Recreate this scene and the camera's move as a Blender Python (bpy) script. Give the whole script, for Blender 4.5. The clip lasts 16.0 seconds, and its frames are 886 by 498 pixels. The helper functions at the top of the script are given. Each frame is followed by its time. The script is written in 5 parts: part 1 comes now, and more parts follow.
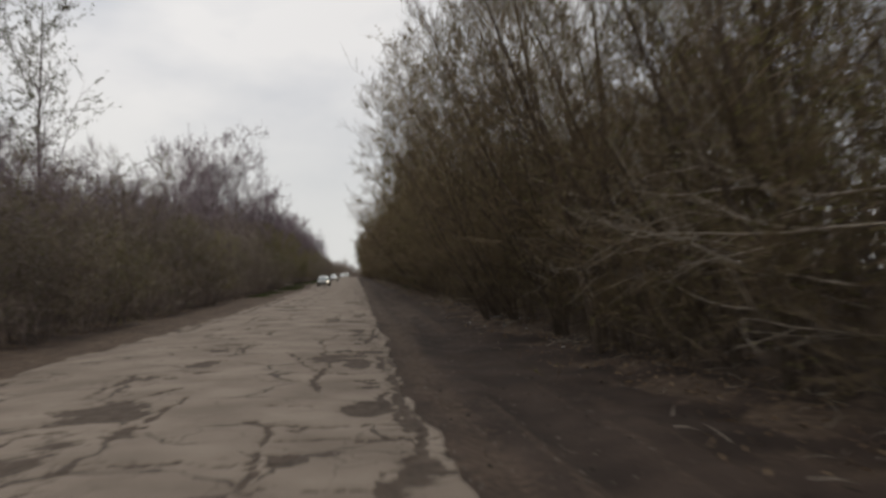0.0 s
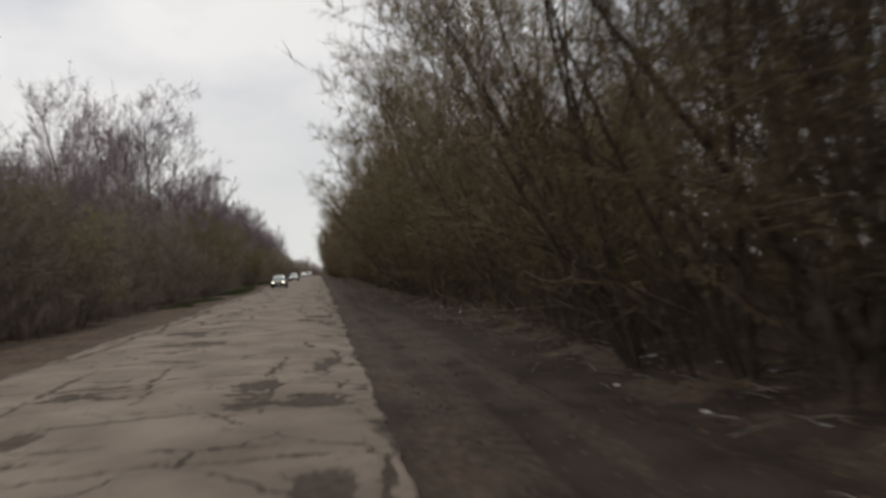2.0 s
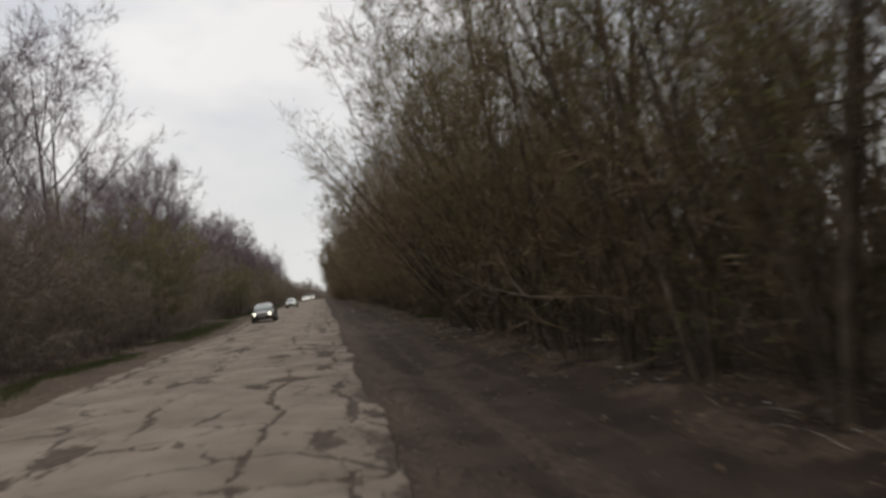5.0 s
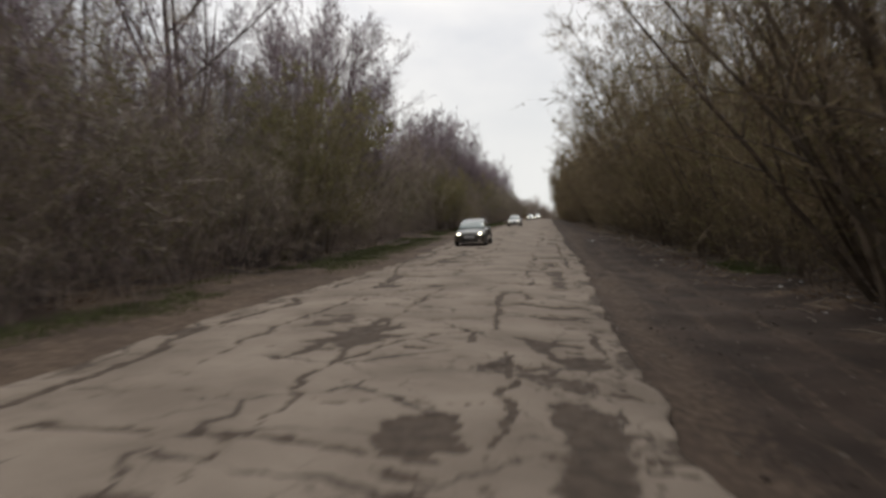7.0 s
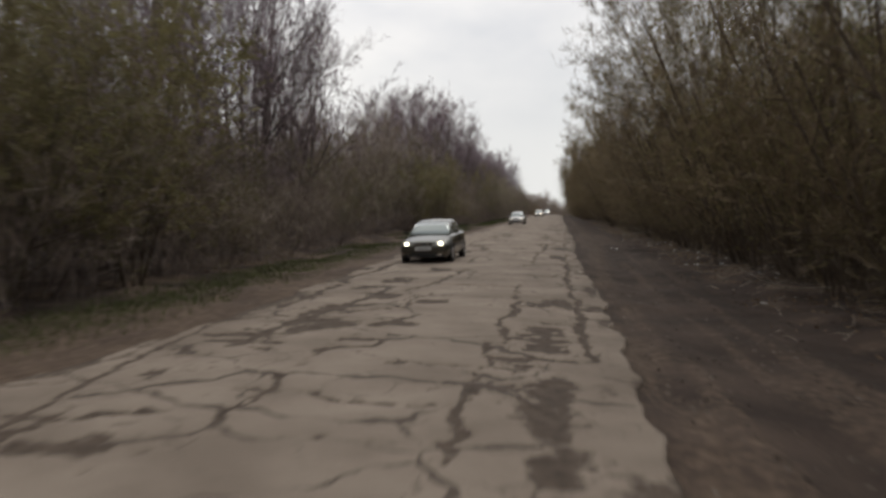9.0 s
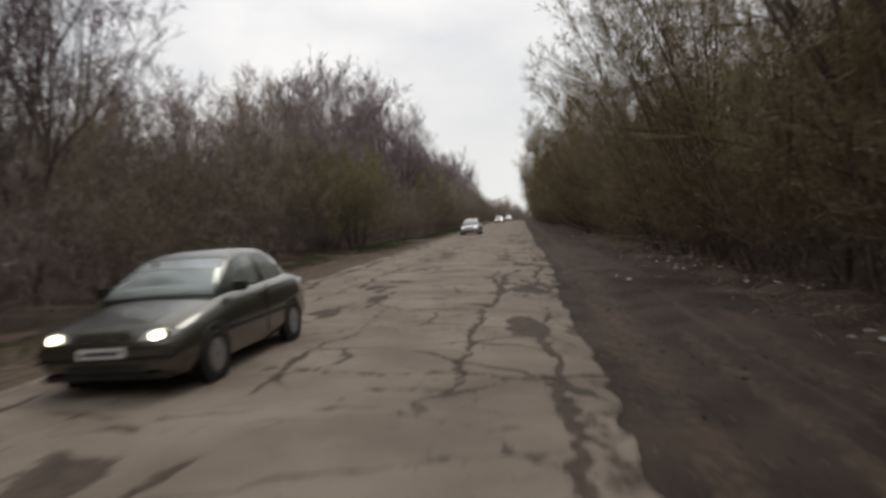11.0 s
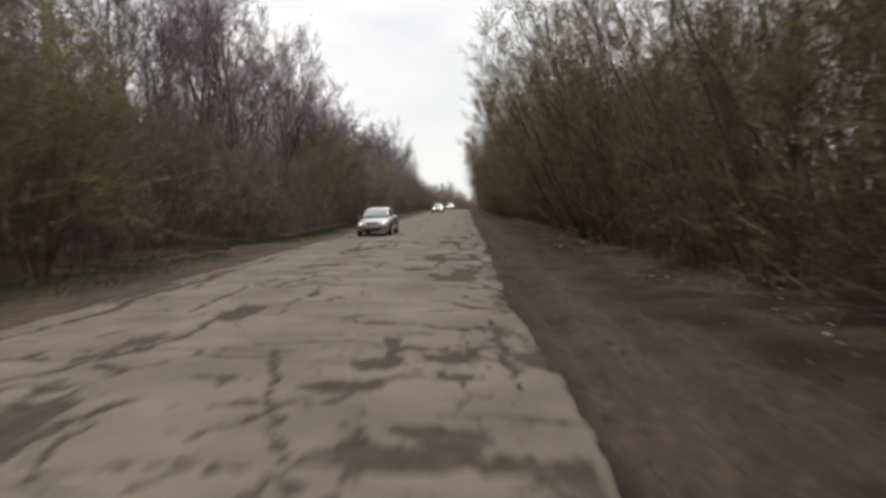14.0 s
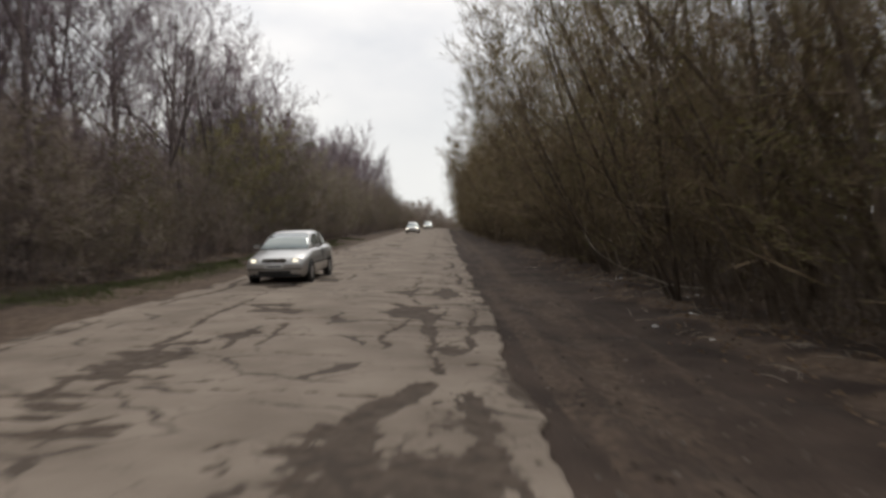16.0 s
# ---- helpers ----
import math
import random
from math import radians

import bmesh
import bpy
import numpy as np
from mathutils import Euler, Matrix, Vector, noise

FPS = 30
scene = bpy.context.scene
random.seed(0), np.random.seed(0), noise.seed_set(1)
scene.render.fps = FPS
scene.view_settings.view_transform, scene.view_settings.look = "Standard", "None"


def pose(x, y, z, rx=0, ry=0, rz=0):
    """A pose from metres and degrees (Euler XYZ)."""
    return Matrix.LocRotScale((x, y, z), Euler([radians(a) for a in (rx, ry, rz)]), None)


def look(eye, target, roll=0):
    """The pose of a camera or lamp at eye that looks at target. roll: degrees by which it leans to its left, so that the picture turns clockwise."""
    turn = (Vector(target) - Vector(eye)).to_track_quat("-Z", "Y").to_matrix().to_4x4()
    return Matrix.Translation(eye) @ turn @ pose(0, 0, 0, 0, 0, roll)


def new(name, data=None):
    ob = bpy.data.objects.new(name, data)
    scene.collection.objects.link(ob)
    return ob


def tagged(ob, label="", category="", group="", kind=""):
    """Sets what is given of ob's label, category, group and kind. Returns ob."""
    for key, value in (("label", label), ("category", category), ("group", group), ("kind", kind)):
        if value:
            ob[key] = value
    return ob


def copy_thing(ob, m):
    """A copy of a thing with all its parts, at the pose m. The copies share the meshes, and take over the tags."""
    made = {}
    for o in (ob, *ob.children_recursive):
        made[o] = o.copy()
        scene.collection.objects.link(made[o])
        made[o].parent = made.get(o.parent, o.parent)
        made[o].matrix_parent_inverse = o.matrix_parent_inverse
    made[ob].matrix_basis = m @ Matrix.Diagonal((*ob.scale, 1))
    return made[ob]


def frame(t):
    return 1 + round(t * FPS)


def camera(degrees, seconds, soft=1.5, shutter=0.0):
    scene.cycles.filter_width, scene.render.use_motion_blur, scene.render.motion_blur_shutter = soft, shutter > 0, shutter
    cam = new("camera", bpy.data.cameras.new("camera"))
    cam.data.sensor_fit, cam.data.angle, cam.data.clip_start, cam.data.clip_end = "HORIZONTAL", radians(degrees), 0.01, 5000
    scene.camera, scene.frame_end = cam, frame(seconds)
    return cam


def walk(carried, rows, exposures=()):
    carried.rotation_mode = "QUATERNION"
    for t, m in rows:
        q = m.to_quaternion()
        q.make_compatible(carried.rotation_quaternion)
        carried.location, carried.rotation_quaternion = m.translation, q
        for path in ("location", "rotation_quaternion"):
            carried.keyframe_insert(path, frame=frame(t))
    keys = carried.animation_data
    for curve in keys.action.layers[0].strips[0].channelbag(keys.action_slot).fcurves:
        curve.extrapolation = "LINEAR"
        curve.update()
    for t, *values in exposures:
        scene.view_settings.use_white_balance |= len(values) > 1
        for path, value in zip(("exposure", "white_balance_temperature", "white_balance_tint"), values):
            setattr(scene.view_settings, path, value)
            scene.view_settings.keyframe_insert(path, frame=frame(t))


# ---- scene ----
cam = camera(64.0, 16.0, soft=3.0, shutter=0.6)
PATH = [
    (0, (-0.05, 0.0, 1.931), (0.198, 1.984, 1.992), -0.8),
    (0.5, (-0.001, 4.201, 1.832), (0.257, 6.184, 1.872), -1.2),
    (1, (0.077, 8.479, 1.801), (0.369, 10.457, 1.841), -1.4),
    (1.5, (0.02, 13.166, 1.84), (0.349, 15.138, 1.881), -1.6),
    (2, (0.03, 17.826, 1.775), (0.379, 19.794, 1.822), -2.3),
    (2.5, (-0.086, 22.181, 1.629), (0.273, 24.146, 1.72), -3.5),
    (3, (-0.208, 26.258, 1.681), (0.186, 28.216, 1.769), -5.2),
    (5.5, (0.195, 47.341, 1.875), (0.496, 49.316, 1.973), -4.1),
    (6, (-0.025, 51.679, 1.792), (0.066, 53.677, 1.831), -1.0),
    (6.5, (-0.163, 56.192, 1.794), (-0.336, 58.184, 1.742), 0.7),
    (7, (-0.248, 60.113, 1.778), (-0.538, 62.089, 1.676), 0.1),
    (7.5, (-0.231, 63.943, 1.745), (-0.453, 65.929, 1.673), -0.0),
    (8, (-0.114, 67.315, 1.765), (-0.326, 69.303, 1.723), -0.5),
    (8.5, (-0.041, 70.847, 1.793), (-0.305, 72.828, 1.709), 0.3),
    (9, (0.057, 74.453, 1.86), (-0.263, 76.424, 1.743), 0.4),
    (9.5, (0.079, 78.24, 1.745), (-0.207, 80.217, 1.647), -1.0),
    (12, (-0.133, 99.604, 1.81), (-0.291, 101.595, 1.713), -0.4),
    (12.5, (-0.162, 104.355, 1.787), (-0.285, 106.346, 1.633), 1.7),
    (13, (-0.076, 108.754, 1.785), (-0.172, 110.745, 1.611), 2.2),
    (13.5, (0.045, 113.192, 1.781), (-0.031, 115.183, 1.606), 1.0),
    (14, (0.057, 118.127, 1.708), (-0.005, 120.121, 1.576), -0.3),
    (14.5, (-0.086, 122.757, 1.705), (-0.169, 124.754, 1.633), -1.0),
    (15, (-0.138, 126.87, 1.858), (-0.229, 128.868, 1.826), -0.7),
    (15.5, (-0.085, 130.447, 1.777), (-0.129, 132.446, 1.73), -0.0),
    (16, (-0.048, 134.466, 1.821), (-0.049, 136.464, 1.739), 0.8),
]
walk(cam, [(t, look(eye, target, roll)) for t, eye, target, roll in PATH],
     [(0, -0.05), (1.5, 0.02), (2.5, 0.0), (3, -0.07), (5.5, 0.07), (6, 0.03), (7, 0.23), (8, 0.17), (9.5, 0.19), (12, 0.23), (13, 0.33), (13.5, 0.42), (14.5, 0.35), (15.5, 0.24), (16, 0.29)])

# ---- sky and light: a bright overcast day ----
world = bpy.data.worlds.new("overcast_sky")
scene.world = world
world.use_nodes = True
wn, wl = world.node_tree.nodes, world.node_tree.links
wn.clear()
w_out = wn.new("ShaderNodeOutputWorld")
w_bg = wn.new("ShaderNodeBackground")
w_sky = wn.new("ShaderNodeTexSky")
w_sky.sky_type, w_sky.sun_disc = "NISHITA", False
w_sky.sun_elevation, w_sky.sun_rotation = radians(42), radians(-20)
w_sky.dust_density = 3.0
w_sat = wn.new("ShaderNodeHueSaturation")
w_sat.inputs["Saturation"].default_value = 0.25
w_sat.inputs["Value"].default_value = 0.06
w_map = wn.new("ShaderNodeMapping")
w_co = wn.new("ShaderNodeTexCoord")
w_map.inputs["Scale"].default_value = (1.0, 1.0, 2.0)
w_noise = wn.new("ShaderNodeTexNoise")
w_noise.inputs["Scale"].default_value = 2.3
w_noise.inputs["Detail"].default_value = 5
w_noise.inputs["Roughness"].default_value = 0.5
w_ramp = wn.new("ShaderNodeValToRGB")
w_ramp.color_ramp.elements[0].position, w_ramp.color_ramp.elements[0].color = 0.38, (0.555, 0.580, 0.632, 1)
w_ramp.color_ramp.elements[1].position, w_ramp.color_ramp.elements[1].color = 0.60, (0.865, 0.848, 0.838, 1)
w_mix = wn.new("ShaderNodeMix")
w_mix.data_type = "RGBA"
w_mix.inputs["Factor"].default_value = 0.85
wl.new(w_co.outputs["Generated"], w_map.inputs["Vector"])
wl.new(w_map.outputs["Vector"], w_noise.inputs["Vector"])
wl.new(w_noise.outputs["Fac"], w_ramp.inputs["Fac"])
wl.new(w_sky.outputs["Color"], w_sat.inputs["Color"])
wl.new(w_sat.outputs["Color"], w_mix.inputs["A"])
wl.new(w_ramp.outputs["Color"], w_mix.inputs["B"])
w_sep, w_low, w_haze = wn.new("ShaderNodeSeparateXYZ"), wn.new("ShaderNodeMapRange"), wn.new("ShaderNodeMix")
w_low.interpolation_type = "SMOOTHSTEP"
w_low.inputs["From Min"].default_value, w_low.inputs["From Max"].default_value = 0.30, 0.02
w_low.inputs["To Max"].default_value = 0.9
w_haze.data_type = "RGBA"
w_haze.inputs["B"].default_value = (0.745, 0.742, 0.722, 1)
wl.new(w_co.outputs["Generated"], w_sep.inputs["Vector"])
wl.new(w_sep.outputs["Z"], w_low.inputs["Value"])
wl.new(w_low.outputs["Result"], w_haze.inputs["Factor"])
wl.new(w_mix.outputs["Result"], w_haze.inputs["A"])
wl.new(w_haze.outputs["Result"], w_bg.inputs["Color"])
w_bg.inputs["Strength"].default_value = 1.0
wl.new(w_bg.outputs["Background"], w_out.inputs["Surface"])

sun_data = bpy.data.lights.new("sun", "SUN")
sun_data.energy, sun_data.angle, sun_data.color = 0.85, radians(25), (1.0, 0.95, 0.88)
sun = new("sun", sun_data)
sun.matrix_world = look((0, 0, 60), (0 - 14, -40, 0))


# ---- materials ----
def material(name, dark, light, scale=3.0, fine=40.0, rough=0.85, bump=0.3, depth=0.01, vary=0.0, spec=0.3, low=0.35, high=0.68):
    """Two-scale noise between two colours, fine grain in the relief; vary: how much each object differs."""
    m = bpy.data.materials.new(name)
    m.use_nodes = True
    n, l = m.node_tree.nodes, m.node_tree.links
    b = n["Principled BSDF"]
    b.inputs["Roughness"].default_value = rough
    b.inputs["Specular IOR Level"].default_value = spec
    co = n.new("ShaderNodeTexCoord")
    big, small = n.new("ShaderNodeTexNoise"), n.new("ShaderNodeTexNoise")
    big.inputs["Scale"].default_value, big.inputs["Detail"].default_value = scale, 4
    small.inputs["Scale"].default_value, small.inputs["Detail"].default_value = fine, 3
    l.new(co.outputs["Object"], big.inputs["Vector"])
    l.new(co.outputs["Object"], small.inputs["Vector"])
    add = n.new("ShaderNodeMath")
    add.operation = "MULTIPLY_ADD"
    add.inputs[1].default_value = 0.35
    l.new(small.outputs["Fac"], add.inputs[0])
    l.new(big.outputs["Fac"], add.inputs[2])
    off = n.new("ShaderNodeMath")
    off.operation = "SUBTRACT"
    off.inputs[1].default_value = 0.175
    l.new(add.outputs[0], off.inputs[0])
    ramp = n.new("ShaderNodeValToRGB")
    ramp.color_ramp.elements[0].position, ramp.color_ramp.elements[0].color = low, (*dark, 1)
    ramp.color_ramp.elements[1].position, ramp.color_ramp.elements[1].color = high, (*light, 1)
    l.new(off.outputs[0], ramp.inputs["Fac"])
    out = ramp.outputs["Color"]
    if vary:
        info, hue, rng = n.new("ShaderNodeObjectInfo"), n.new("ShaderNodeHueSaturation"), n.new("ShaderNodeMapRange")
        rng.inputs["To Min"].default_value, rng.inputs["To Max"].default_value = 1 - vary, 1 + vary
        l.new(info.outputs["Random"], rng.inputs["Value"])
        l.new(rng.outputs["Result"], hue.inputs["Value"])
        l.new(out, hue.inputs["Color"])
        out = hue.outputs["Color"]
    l.new(out, b.inputs["Base Color"])
    if bump:
        bm_ = n.new("ShaderNodeBump")
        bm_.inputs["Strength"].default_value, bm_.inputs["Distance"].default_value = bump, depth
        l.new(small.outputs["Fac"], bm_.inputs["Height"])
        l.new(bm_.outputs["Normal"], b.inputs["Normal"])
    return m


def plain(name, colour, rough=0.5, metal=0.0, coat=0.0, spec=0.5):
    m = bpy.data.materials.new(name)
    m.use_nodes = True
    b = m.node_tree.nodes["Principled BSDF"]
    b.inputs["Base Color"].default_value = (*colour, 1)
    b.inputs["Roughness"].default_value, b.inputs["Metallic"].default_value = rough, metal
    b.inputs["Coat Weight"].default_value, b.inputs["Specular IOR Level"].default_value = coat, spec
    return m


BARK_GREY = material("bark_grey", (0.0921, 0.0730, 0.0682), (0.2058, 0.1670, 0.1562), 2.5, 30, 0.9, 0.6, 0.02, 0.25)
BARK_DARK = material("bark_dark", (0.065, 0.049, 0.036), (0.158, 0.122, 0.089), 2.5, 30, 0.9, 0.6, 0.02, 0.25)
BARK_PALE = material("bark_pale_dead_wood", (0.27, 0.228, 0.18), (0.48, 0.415, 0.335), 4, 40, 0.85, 0.4, 0.01)
TWIG_BROWN = material("twig_brown", (0.124, 0.090, 0.054), (0.251, 0.186, 0.116), 1.5, 12, 0.85, 0.0, 0, 0.3)
# Grey and violet twigs are lightened; their colour carries some of the haze.
TWIG_GREY = material("twig_grey_brown", (0.1940, 0.1550, 0.1320), (0.3881, 0.3170, 0.2750), 1.5, 12, 0.85, 0.0, 0, 0.3)
TWIG_VIOLET = material("twig_violet_grey", (0.1612, 0.1236, 0.1357), (0.3295, 0.2596, 0.2784), 1.5, 12, 0.85, 0.0, 0, 0.25)
LEAF_OLIVE = material("spring_leaf_olive", (0.130, 0.121, 0.045), (0.284, 0.259, 0.102), 0.6, 9, 0.7, 0.0, 0, 0.3)
LEAF_GREEN = material("spring_leaf_green", (0.130, 0.140, 0.044), (0.280, 0.280, 0.101), 0.6, 9, 0.7, 0.0, 0, 0.3)
LEAF_BUD = material("brown_buds", (0.136, 0.112, 0.055), (0.285, 0.235, 0.121), 0.6, 9, 0.8, 0.0, 0, 0.3)
LEAF_YELLOW = material("fresh_yellow_green_leaf", (0.185, 0.166, 0.080), (0.355, 0.318, 0.160), 0.6, 9, 0.7, 0.0, 0, 0.2)
# Paler copy of the brown buds: haze over far trees put into the colour.
LEAF_HAZED = material("haze_pale_buds", (0.1617, 0.1330, 0.0901), (0.3234, 0.2700, 0.1908), 0.6, 9, 0.8, 0.0, 0, 0.3)
LEAF_PALE = material("pale_young_leaf", (0.145, 0.145, 0.098), (0.28, 0.28, 0.205), 0.6, 9, 0.7, 0.0, 0, 0.1)
LEAF_DRY = material("dry_leaf", (0.1440, 0.0960, 0.0576), (0.3360, 0.2400, 0.1500), 3, 25, 0.8, 0.0, 0, 0.3)
GRASS = material("verge_grass", (0.055, 0.068, 0.022), (0.125, 0.15, 0.052), 2, 15, 0.8, 0.0, 0, 0)


def let_light_through(m, share):
    """Thin leaves pass some of the light that falls on their other side."""
    n, l = m.node_tree.nodes, m.node_tree.links
    b, out = n["Principled BSDF"], n["Material Output"]
    thin, mix = n.new("ShaderNodeBsdfTranslucent"), n.new("ShaderNodeMixShader")
    l.new(b.inputs["Base Color"].links[0].from_socket, thin.inputs["Color"])
    mix.inputs["Fac"].default_value = share
    l.new(b.outputs["BSDF"], mix.inputs[1])
    l.new(thin.outputs["BSDF"], mix.inputs[2])
    l.new(mix.outputs["Shader"], out.inputs["Surface"])


for leaf_material in (LEAF_OLIVE, LEAF_GREEN, LEAF_BUD, LEAF_YELLOW, LEAF_HAZED, LEAF_PALE):
    let_light_through(leaf_material, 0.45)
LITTER_WHITE = plain("white_plastic", (0.72, 0.70, 0.67), 0.5)


# ---- helpers for building ----
def mesh_of(name, verts, faces, mat, smooth=False):
    me = bpy.data.meshes.new(name)
    me.from_pydata(verts, [], faces)
    if mat:
        me.materials.append(mat)
    if smooth:
        me.polygons.foreach_set("use_smooth", [True] * len(me.polygons))
    me.update()
    return me


def part_of(name, me, parent, label=""):
    ob = new(name, me)
    ob.parent = parent
    if label:
        tagged(ob, label)
    return ob


def part(name, bm, mat, parent, label="", smooth=False):
    me = bpy.data.meshes.new(name)
    bm.to_mesh(me)
    bm.free()
    me.materials.append(mat)
    if smooth:
        me.polygons.foreach_set("use_smooth", [True] * len(me.polygons))
    return part_of(name, me, parent, label)


def lattice(shape_seed, ix, iy):
    """A repeatable random number in 0..1 for each whole place of a lattice."""
    h = (ix.astype(np.int64) * 374761393 + iy.astype(np.int64) * 668265263 + shape_seed * 974634777) & 0x7FFFFFFF
    h = ((h ^ (h >> 13)) * 1274126177) & 0x7FFFFFFF
    h = ((h ^ (h >> 16)) * 668265263) & 0x7FFFFFFF
    return (h ^ (h >> 15)) % 100003 / 100003.0


def value_noise(x, y, seed):
    ix, iy = np.floor(x), np.floor(y)
    fx, fy = x - ix, y - iy
    fx, fy = fx * fx * (3 - 2 * fx), fy * fy * (3 - 2 * fy)
    a, b = lattice(seed, ix, iy), lattice(seed, ix + 1, iy)
    c, d = lattice(seed, ix, iy + 1), lattice(seed, ix + 1, iy + 1)
    return (a * (1 - fx) + b * fx) * (1 - fy) + (c * (1 - fx) + d * fx) * fy


def layered(x, y, seed, rounds=4):
    total, weight, size = 0.0, 0.0, 1.0
    for k in range(rounds):
        total = total + value_noise(x / size, y / size, seed + k * 17) * size
        weight += size
        size *= 0.5
    return total / weight


def cells(x, y, seed):
    """Distance to the nearest border between irregular cells, roughly in cell widths."""
    ix, iy = np.floor(x), np.floor(y)
    first, second = np.full(x.shape, 9.0), np.full(x.shape, 9.0)
    for dx in (-1, 0, 1):
        for dy in (-1, 0, 1):
            px = ix + dx + 0.1 + 0.8 * lattice(seed, ix + dx, iy + dy)
            py = iy + dy + 0.1 + 0.8 * lattice(seed + 5, ix + dx, iy + dy)
            d = np.hypot(px - x, py - y)
            second = np.minimum(second, np.maximum(first, d))
            first = np.minimum(first, d)
    return second - first


def sheet(name, xs, ys, z, mat, attributes=()):
    """One grid mesh over the lines xs and ys with the heights z."""
    gx, gy = np.meshgrid(xs, ys)
    co = np.stack([gx, gy, z], -1).reshape(-1, 3)
    nx, ny = len(xs), len(ys)
    at = np.arange(nx * ny).reshape(ny, nx)
    quads = np.stack([at[:-1, :-1], at[:-1, 1:], at[1:, 1:], at[1:, :-1]], -1).reshape(-1, 4)
    me = bpy.data.meshes.new(name)
    me.vertices.add(len(co))
    me.vertices.foreach_set("co", co.ravel())
    me.loops.add(quads.size)
    me.loops.foreach_set("vertex_index", quads.ravel())
    me.polygons.add(len(quads))
    me.polygons.foreach_set("loop_start", np.arange(0, quads.size, 4))
    me.polygons.foreach_set("use_smooth", np.ones(len(quads), bool))
    for key, values in attributes:
        me.attributes.new(key, "FLOAT", "POINT").data.foreach_set("value", values.ravel().astype(np.float32))
    me.update(calc_edges=True)
    me.validate()
    me.materials.append(mat)
    return new(name, me)


def attribute_material(name, key, base_dark, base_light, other_dark, other_light, rough=0.9, fine=60.0, blur=0.25):
    """A surface whose material changes to another one by a mask stored on the mesh."""
    m = material(name, base_dark, base_light, 0.7, fine, rough, 0.5, 0.012)
    n, l = m.node_tree.nodes, m.node_tree.links
    b = n["Principled BSDF"]
    first = b.inputs["Base Color"].links[0].from_socket
    at = n.new("ShaderNodeAttribute")
    at.attribute_name = key
    noise_ = n.new("ShaderNodeTexNoise")
    noise_.inputs["Scale"].default_value, noise_.inputs["Detail"].default_value = 6.0, 6
    co = n.new("ShaderNodeTexCoord")
    l.new(co.outputs["Object"], noise_.inputs["Vector"])
    ramp = n.new("ShaderNodeValToRGB")
    ramp.color_ramp.elements[0].position, ramp.color_ramp.elements[0].color = 0.3, (*other_dark, 1)
    ramp.color_ramp.elements[1].position, ramp.color_ramp.elements[1].color = 0.7, (*other_light, 1)
    l.new(noise_.outputs["Fac"], ramp.inputs["Fac"])
    mix = n.new("ShaderNodeMix")
    mix.data_type = "RGBA"
    jag = n.new("ShaderNodeTexNoise")
    jag.inputs["Scale"].default_value, jag.inputs["Detail"].default_value = 9.0, 6
    l.new(co.outputs["Object"], jag.inputs["Vector"])
    rough_edge = n.new("ShaderNodeMath")
    rough_edge.operation = "MULTIPLY_ADD"
    rough_edge.inputs[1].default_value = 1.1
    l.new(jag.outputs["Fac"], rough_edge.inputs[0])
    l.new(at.outputs["Fac"], rough_edge.inputs[2])
    crisp = n.new("ShaderNodeMapRange")
    crisp.interpolation_type = "SMOOTHSTEP"
    crisp.inputs["From Min"].default_value, crisp.inputs["From Max"].default_value = 0.79, 0.79 + blur
    l.new(rough_edge.outputs[0], crisp.inputs["Value"])
    l.new(crisp.outputs["Result"], mix.inputs["Factor"])
    l.new(first, mix.inputs["A"])
    l.new(ramp.outputs["Color"], mix.inputs["B"])
    l.new(mix.outputs["Result"], b.inputs["Base Color"])
    return m


